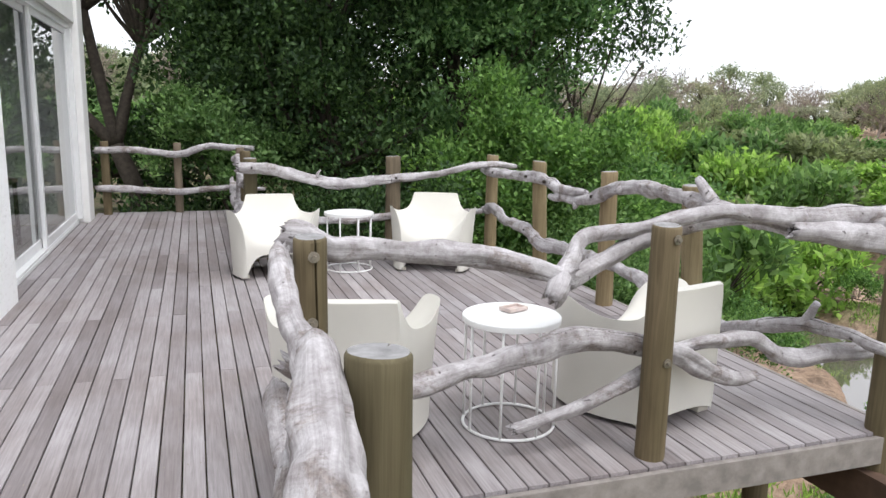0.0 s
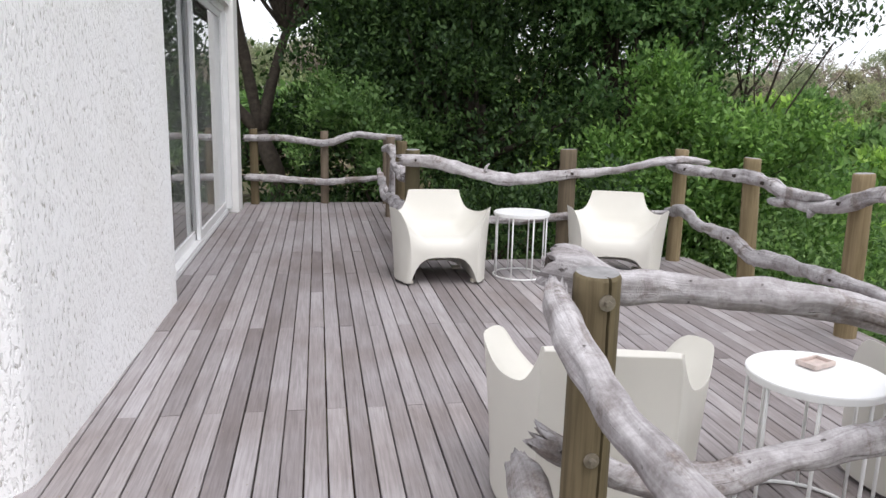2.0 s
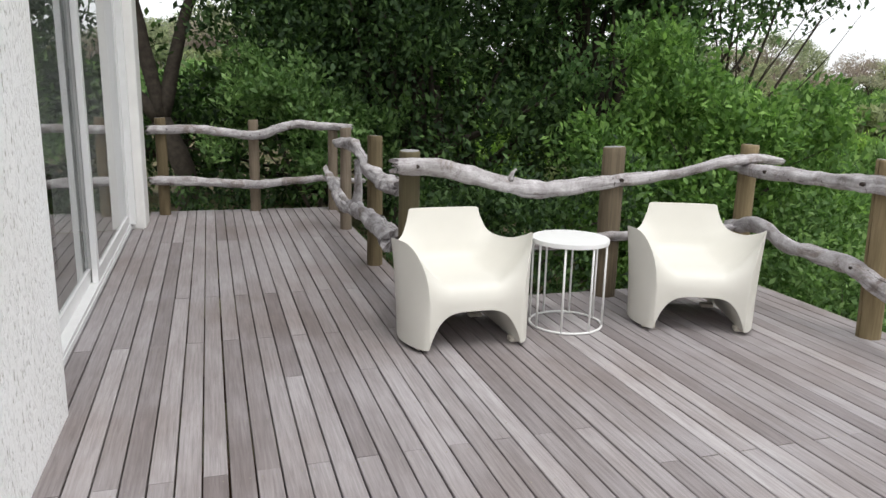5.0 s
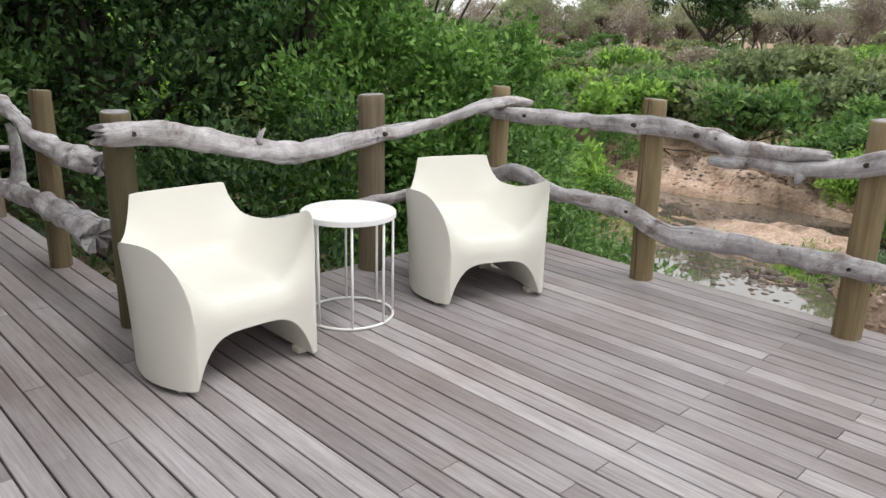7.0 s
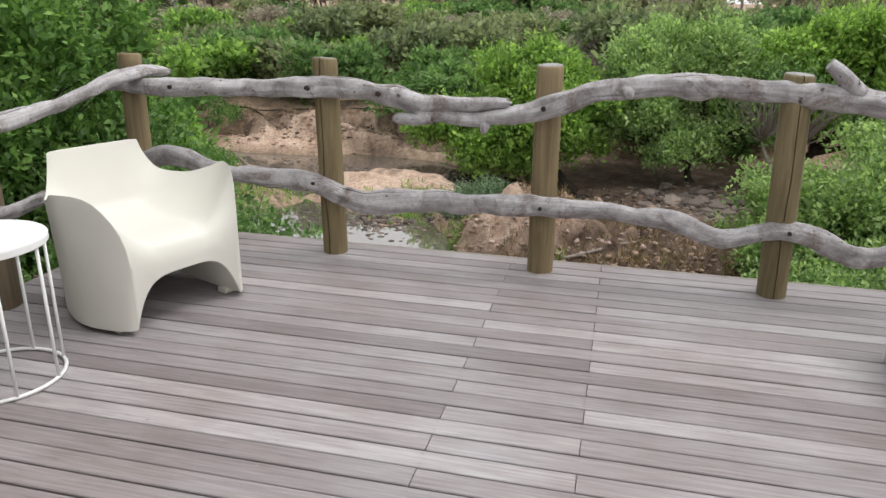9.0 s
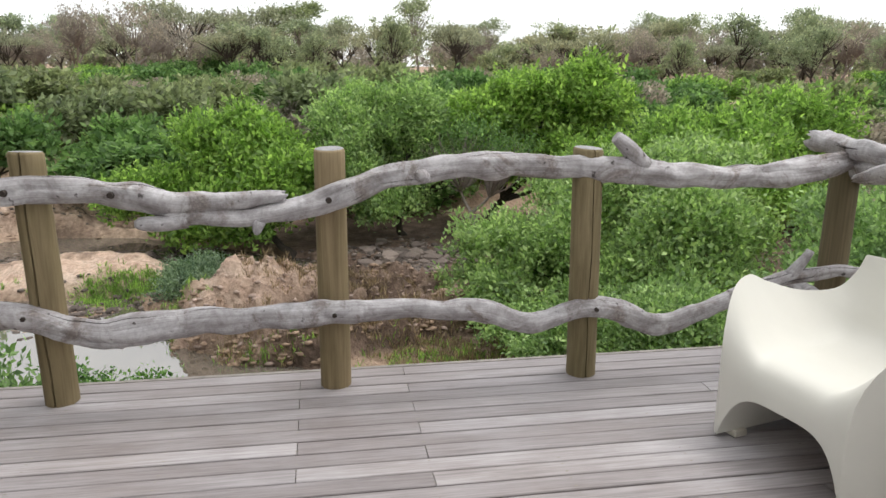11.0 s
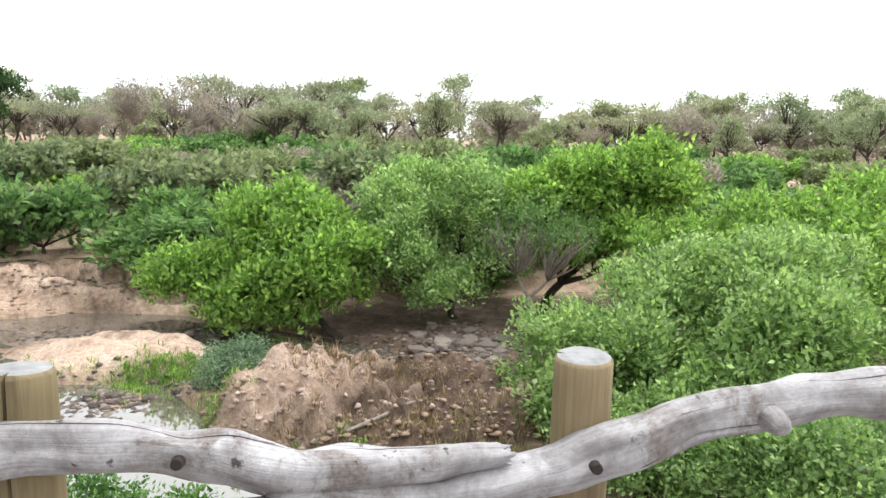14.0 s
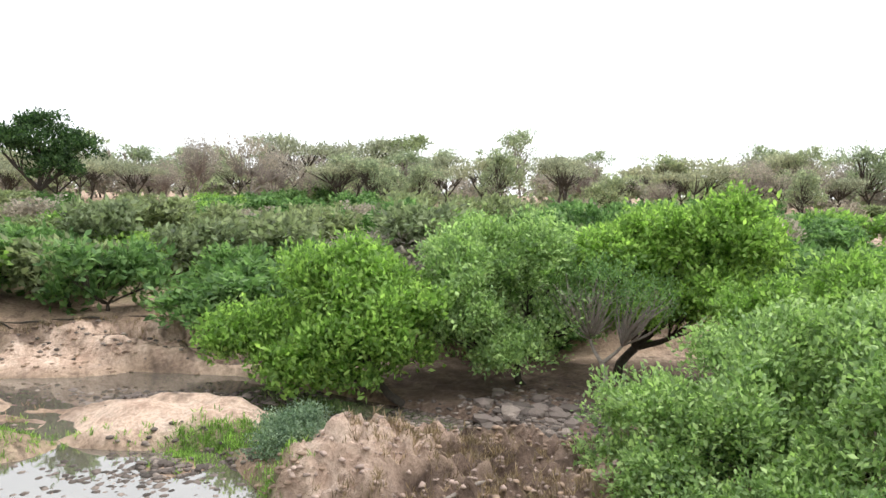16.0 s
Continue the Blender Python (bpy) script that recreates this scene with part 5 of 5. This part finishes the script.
KINDS = far_kinds()
rng = random.Random(8)
spots = []
scrub = [[], [], [], []]
tries = 0
while len(spots) < 330 and tries < 16000:
    tries += 1
    a = radians(rng.uniform(-18, 152))
    d = 28 + 56 * rng.random() ** 1.3
    px, py = d * math.sin(a) * 1.0, 5 + d * math.cos(a)
    fx = 31.0 + 0.9 * math.sin(py * 0.23) + 4 * (py < 0)
    if px < fx and not (py > 36 or py < -13):
        continue
    if py > 30 and lane(np.array([px]), np.array([py]), NEAR_CHANNEL)[0] < 4:
        continue
    if py > 30 and lane(np.array([px]), np.array([py]), FAR_CHANNEL)[0] < 4:
        continue
    if d > 60 and rng.random() < 0.85:
        continue
    if any((px - qx) ** 2 + (py - qy) ** 2 < (1.9 + d * .012) ** 2 for qx, qy in spots):
        continue
    spots.append((px, py))
    kind = rng.choices((0, 1, 2, 3), (5.5, 4, .9, 1.4))[0]
    s = rng.uniform(0.8, 1.25) * (1.05 if d < 60 else 0.85)
    m = Matrix.Translation((px, py, ground_z(px, py) - 0.1)) @ Matrix.Rotation(rng.uniform(0, 6.28), 4, "Z") @ Matrix.Diagonal((s * rng.uniform(.9, 1.2), s, s * rng.uniform(.6, 1.0), 1))
    if d < 44:
        copy_thing(KINDS[kind], m)
    else:
        scrub[kind].append(m)


def joined_scrub(kind, places):
    """The bushes of the plain that stand too far off to be told apart."""
    V, F, n = [], [], 0
    me = next(o for o in KINDS[kind].children if o.name.startswith("crown")).data
    co = np.empty(len(me.vertices) * 3, np.float32)
    me.vertices.foreach_get("co", co)
    co = co.reshape(-1, 3)
    quads = np.arange(len(co)).reshape(-1, 4)
    for m in places:
        a = np.array(m)
        V.append(co @ a[:3, :3].T + a[:3, 3])
        F.append(quads + n)
        n += len(co)
    words = ("mid-green bushes", "olive thorn bushes", "bright green bushes", "leafless grey thorn bushes")[kind]
    tagged(mesh_np("far_scrub", np.vstack(V), np.vstack(F), me.materials[0]), words + " scattered over the sandy plain", "scrub", kind="stuff")


for kind, places in enumerate(scrub):
    if places:
        joined_scrub(kind, places)

# the wooded bend upstream
rng = random.Random(31)
bend = []
while len(bend) < 72:
    a, d = radians(rng.uniform(10, 50)), rng.uniform(17, 60)
    px, py = d * math.sin(a), 4 + d * math.cos(a)
    if any((px - qx) ** 2 + (py - qy) ** 2 < 2.4 ** 2 for qx, qy in bend):
        continue
    bend.append((px, py))
    s = rng.uniform(.9, 1.35)
    m = Matrix.Translation((px, py, ground_z(px, py) - 0.15)) @ Matrix.Rotation(rng.uniform(0, 6.28), 4, "Z") @ Matrix.Diagonal((s, s, s * rng.uniform(.95, 1.3), 1))
    copy_thing(KINDS[rng.choices((0, 1, 2), (4, 1, 4))[0]], m)

# thorn woodland along the edge of the plain, its trunks standing free over bare sand
def plain_kinds():
    spec = (
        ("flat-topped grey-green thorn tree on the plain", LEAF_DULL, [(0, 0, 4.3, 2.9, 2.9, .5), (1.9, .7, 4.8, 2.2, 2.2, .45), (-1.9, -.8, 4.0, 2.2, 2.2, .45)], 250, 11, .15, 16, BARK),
        ("haze-paled green round-crowned tree on the plain", LEAF_FAR, [(0, 0, 4.0, 2.1, 2.1, 1.7), (1.5, .6, 5.2, 1.6, 1.6, 1.3), (-1.5, -.7, 3.4, 1.7, 1.7, 1.4), (.3, -1.2, 2.6, 1.6, 1.6, 1.2)], 300, 11, .17, 14, BARK),
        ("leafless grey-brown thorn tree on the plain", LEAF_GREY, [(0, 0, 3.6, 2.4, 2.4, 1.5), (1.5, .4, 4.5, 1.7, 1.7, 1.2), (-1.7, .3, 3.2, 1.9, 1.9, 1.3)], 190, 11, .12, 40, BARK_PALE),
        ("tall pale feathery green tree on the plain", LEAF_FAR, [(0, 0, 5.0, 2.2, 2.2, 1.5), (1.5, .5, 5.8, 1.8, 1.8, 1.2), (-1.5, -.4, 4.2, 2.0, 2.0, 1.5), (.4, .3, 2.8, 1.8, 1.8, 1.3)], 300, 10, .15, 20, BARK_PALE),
        ("green umbrella thorn tree on the plain", LEAF_OLIVE, [(0, 0, 6.0, 2.2, 2.2, .7), (1.3, .4, 6.6, 1.5, 1.5, .6), (-.6, -.4, 4.6, 1.4, 1.4, 1.0)], 320, 12, .16, 10, BARK),
    )
    kinds = []
    for k, (label, mat, lobes, clumps, per, size, twigs, bark) in enumerate(spec):
        px, py = 84 + 5 * k, 62 - 9 * k
        kinds.append(plant("tree", (px, py, ground_z(px, py) - .1), lobes, clumps, per, size, mat, 90 + k, label, "tree", spread=.42, r0=.13, twigs=twigs, group="trees of the plain", shell=.45, below=-.6, bark=bark))
    return kinds


PLAIN = plain_kinds()
rng = random.Random(21)
stand = []
tries = 0
while len(stand) < 240 and tries < 6000:
    tries += 1
    a, d = radians(rng.uniform(-16, 150)), 74 + 62 * rng.random() ** 1.15
    px, py = d * math.sin(a), 5 + d * math.cos(a)
    if any((px - qx) ** 2 + (py - qy) ** 2 < 3.0 ** 2 for qx, qy in stand):
        continue
    stand.append((px, py))
    kind = rng.choices((0, 1, 2, 3, 4), (4, 4, 5, 1.6, .35 if d > 95 else 0))[0]
    s = rng.uniform(.74, 1.15) * (.95 if d < 90 else 1.25)
    copy_thing(PLAIN[kind], Matrix.Translation((px, py, ground_z(px, py) - .1)) @ Matrix.Rotation(rng.uniform(0, 6.28), 4, "Z") @ Matrix.Diagonal((s * rng.uniform(.95, 1.3), s, s * rng.uniform(.85, 1.15), 1)))
tree("tree", 69, 39.5, [(69, 39.5, 5.6, 3.0, 3.0, 1.9), (67, 41.5, 4.6, 2.4, 2.4, 1.7), (70, 36.5, 4.8, 2.2, 2.2, 1.5), (68.5, 38, 3.2, 2.2, 2.2, 1.2)], 900, 16, .19, LEAF_DARK, 97, "large dark green tree on the open plain", spread=.5, r0=.3, group="trees of the plain", below=-.6)


# the woods of the plain behind them
def far_woods(name, mat, seed, count, lo, hi, leaf_size, label):
    rng = np.random.RandomState(seed)
    V, F, n = [], [], 0
    for _ in range(count):
        a, d = radians(rng.uniform(-40, 175)), lo + (hi - lo) * rng.uniform() ** 1.2
        px, py = d * math.sin(a), 5 + d * math.cos(a)
        s = rng.uniform(.6, 1.5) * (1 + .3 * math.sin(7 * a) * math.sin(17 * a))
        z = max(ground_z(px, py), -3.2)
        flat = rng.uniform(.35, .9)
        lobes = [(rng.uniform(-1, 1) * 1.4 * s, rng.uniform(-1, 1) * 1.4 * s, rng.uniform(.7, 3.4) * s, 2.2 * s, 2.2 * s, 1.8 * flat * s) for _ in range(3)]
        p, out = crown_points(lobes, 64, 7, .36, rng, .35, -.9, 4)
        v, f = leaf_arrays(p + np.array((px, py, z)), out, leaf_size * (d / 110) ** 0.5, rng)
        V.append(v); F.append(f + n)
        n += len(v)
    tagged(mesh_np(name, np.vstack(V), np.vstack(F), mat), label, "woodland", kind="stuff")


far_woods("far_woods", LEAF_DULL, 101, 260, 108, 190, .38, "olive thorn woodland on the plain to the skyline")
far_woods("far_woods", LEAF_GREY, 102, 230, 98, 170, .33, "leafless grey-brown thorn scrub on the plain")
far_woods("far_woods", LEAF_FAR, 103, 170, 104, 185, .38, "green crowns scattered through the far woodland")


# ---- stones and driftwood of the river bed ----
def stone_mesh(seed):
    rng = random.Random(seed)
    bm = bmesh.new()
    bmesh.ops.create_icosphere(bm, subdivisions=1, radius=1)
    k = Vector((rng.uniform(.8, 1.3), rng.uniform(.7, 1.1), rng.uniform(.45, .7)))
    for v in bm.verts:
        v.co = Vector((v.co.x * k.x, v.co.y * k.y, v.co.z * k.z)) * (1 + .22 * noise.noise(v.co * 1.3 + Vector((seed, 0, 0))))
    me = bpy.data.meshes.new("stone")
    bm.to_mesh(me)
    bm.free()
    me.materials.append(STONE)
    return me


STONES = [stone_mesh(k) for k in range(6)]
rng = random.Random(77)
heaps = (((19.3, 11.6), (1.1, 1.7), 110, .05, .16), ((25.2, 13.0), (.7, 2.9), 110, .06, .2), ((22.8, 2.6), (1.6, 1.4), 80, .1, .34))
for (cx, cy), (sx, sy), count, lo, hi in heaps:
    for _ in range(count):
        px, py = rng.gauss(cx, sx * .6), rng.gauss(cy, sy * .6)
        s = lo + (hi - lo) * rng.random() ** 2
        z = max(ground_z(px, py), WATER_Z - .06)
        ob = new("stone", rng.choice(STONES))
        ob.matrix_basis = Matrix.Translation((px, py, z + s * .12)) @ Matrix.Rotation(rng.uniform(0, 6.28), 4, "Z") @ Matrix.Diagonal((s, s, s, 1))
        tagged(ob, "rounded grey-brown river stone lying in shallow water", "stone", "river stones")


def gravel():
    rng = np.random.RandomState(4)
    base = np.array([v.co for v in STONES[0].vertices])
    tri = np.array([p.vertices[:] for p in STONES[0].polygons])
    V, F, n = [], [], 0
    for cx, cy, sx, sy, count in ((19.0, 12.0, 1.4, 2.4, 420), (25.4, 13.0, .8, 3.4, 420), (22.6, 2.4, 2.0, 1.8, 700), (22.4, 5.4, 1.6, 1.6, 500), (29.4, 16.0, .8, 5.0, 120), (16, 24, 3, 5, 400), (23, 24, 3, 5, 400)):
        xy = rng.normal((cx, cy), (sx * .6, sy * .6), (count, 2))
        zs = np.maximum(ground_zs(xy), WATER_Z - .03)
        for (px, py), z in zip(xy, zs):
            s, a = rng.uniform(.03, .11), rng.uniform(0, 6.28)
            r = np.array(((math.cos(a), -math.sin(a), 0), (math.sin(a), math.cos(a), 0), (0, 0, 1)))
            V.append(base @ r.T * s + np.array((px, py, z + s * .1)))
            F.append(tri + n)
            n += len(base)
    tagged(mesh_np("gravel", np.vstack(V), np.vstack(F), STONE), "loose brown gravel and cobbles on the river bed", "gravel", kind="stuff")


gravel()


def clods():
    """Crumbling lumps of earth along the mound's edge and the far bank."""
    rng = np.random.RandomState(6)
    base = np.array([v.co for v in STONES[2].vertices])
    tri = np.array([p.vertices[:] for p in STONES[2].polygons])
    a = rng.uniform(0, 6.28, 700)
    k = rng.normal(.86, .13, 700)
    xy = np.c_[17.4 - 0.12 * 4.6 * k * np.sin(a) + 2.6 * k * np.cos(a), 5.0 + 4.6 * k * np.sin(a)]
    y = rng.uniform(8, 30, 500)
    xy = np.vstack([xy, np.c_[29.9 + 0.9 * np.sin(y * .23) + rng.normal(0, .7, 500), y]])
    V, F = [], []
    for i, ((px, py), z) in enumerate(zip(xy, ground_zs(xy))):
        s, t = rng.uniform(.03, .11), rng.uniform(0, 6.28)
        r = np.array(((math.cos(t), -math.sin(t), 0), (math.sin(t), math.cos(t), 0), (0, 0, 1)))
        V.append(base @ r.T * s * np.array((1, 1, rng.uniform(.6, 1.2))) + np.array((px, py, z)))
        F.append(tri + i * len(base))
    tagged(mesh_np("earth_clods", np.vstack(V), np.vstack(F), CLOD), "crumbling brown clods of earth on the eroded banks", "earth", kind="stuff")


clods()


def mound_rocks():
    """Broken pinkish rock standing out of the mound and the gully behind it."""
    rng = np.random.RandomState(16)
    V, F, n = [], [], 0
    base = [np.array([v.co for v in me.vertices]) for me in STONES]
    tris = [np.array([p.vertices[:] for p in me.polygons]) for me in STONES]
    a, k = rng.uniform(0, 6.28, 1200), np.sqrt(rng.uniform(0.02, 1.0, 1200))
    xy = np.c_[17.4 - .55 * k * np.sin(a) + 2.6 * k * np.cos(a), 5.0 + 4.6 * k * np.sin(a)]
    for (px, py), z in zip(xy, ground_zs(xy)):
        q = rng.randint(len(base))
        s, t = .02 + .075 * rng.uniform() ** 2, rng.uniform(0, 6.28)
        r = np.array(((math.cos(t), -math.sin(t), 0), (math.sin(t), math.cos(t), 0), (0, 0, 1)))
        V.append((base[q] * (1 + rng.normal(0, .38, base[q].shape))) @ r.T * s + np.array((px, py, z - s * .25)))
        F.append(tris[q] + n)
        n += len(base[q])
    tagged(mesh_np("mound_rubble", np.vstack(V), np.vstack(F), ROCK), "broken pinkish rock rubble on the river mound", "rock", kind="stuff")


mound_rocks()


def grass_patch(name, patches, tuft, size, length, mat, seed, label):
    rng = np.random.RandomState(seed)
    P = []
    for cx, cy, sx, sy, count in patches:
        xy = rng.normal((cx, cy), (sx * .7, sy * .7), (count // tuft, 2))
        xy = np.repeat(xy, tuft, 0) + rng.normal(0, .06, (count // tuft * tuft, 2))
        P.append(np.c_[xy, ground_zs(xy) - .02])
    P = np.vstack(P)
    O = np.c_[rng.normal(0, .45, (len(P), 2)), np.full(len(P), 2.0)]
    v, f = leaf_arrays(P, O, size, rng, length, 0.0)
    tagged(mesh_np(name, v, f, mat), label, "grass", kind="stuff")


grass_patch("dry_grass", ((18.6, 5.6, .5, 2.2, 2600), (16.0, 3.6, .6, 1.4, 1600), (15.6, 7.2, .4, .9, 700), (17.2, 5.0, 1.3, 2.6, 800), (14.4, 2.3, .9, 1.3, 1800), (15.2, 4.2, .5, 1.2, 900), (30.6, 16, .5, 5, 1600), (22, 20, 2, 3, 900)), 14, .022, 11, DRY, 12, "dry brown grass tufts on the mound and banks")
grass_patch("grass", ((20.6, 10.8, .7, 1.4, 2600), (14.3, 2.6, .8, 1.2, 1200), (15.0, 6.8, .35, .9, 700), (17.4, 9.4, .8, .8, 2400), (20.8, 17.2, 1.0, 2.0, 2600), (8, 6, 2.0, 4.0, 4000), (6, 0, 2.0, 3, 2500), (10.4, 7, .8, 3.5, 2500), (15, 20, 2.5, 4, 2500)), 8, .035, 5, LEAF_RIVER, 13, "short green grass at the water and on the bank")


def fallen_log(name, rows, mat, label, r_lumps=.15, seed=1):
    bm = bmesh.new()
    hs = [ground_z(x, y) for x, y, _, _ in rows]
    n = len(rows) - 1
    rows = [(x, y, max(h, hs[0] + (hs[-1] - hs[0]) * i / n) * .5 + (hs[0] + (hs[-1] - hs[0]) * i / n) * .5 + dz, r) for i, ((x, y, dz, r), h) in enumerate(zip(rows, hs))]
    tube_bm(bm, rows, 10, .15, r_lumps, seed)
    tagged(mesh_object(name, bm, mat), label, "log")


fallen_log("fallen_log", [(23.6, 6.9, .12, .05), (22.6, 6.1, .1, .08), (21.6, 5.3, .1, .09), (20.8, 4.8, .1, .1)], BARK_PALE, "pale fallen log across the dark creek")
fallen_log("fallen_log", [(15.2, 5.9, .05, .03), (15.9, 5.2, .12, .045), (16.6, 4.5, .1, .04), (17.0, 4.0, .12, .02)], BARK_PALE, "bleached dead branch lying on the mound", seed=2)
fallen_log("fallen_log", [(24.2, 18.6, .0, .09), (24.1, 18.75, .35, .08), (24.0, 18.9, .6, .05)], BARK_PALE, "pale broken stump standing by the water", seed=3)
for k, (x, y) in enumerate(((30.4, 19.4), (30.9, 17.6), (30.6, 21.2), (31.2, 14.8))):
    fallen_log("root", [(x, y, .02, .03), (x + .3, y + .8, .1, .04), (x + .2, y + 1.7, .06, .03), (x + .5, y + 2.5, .02, .012)], BARK, "exposed grey roots and flood wood on the bank", .2, 5 + k)
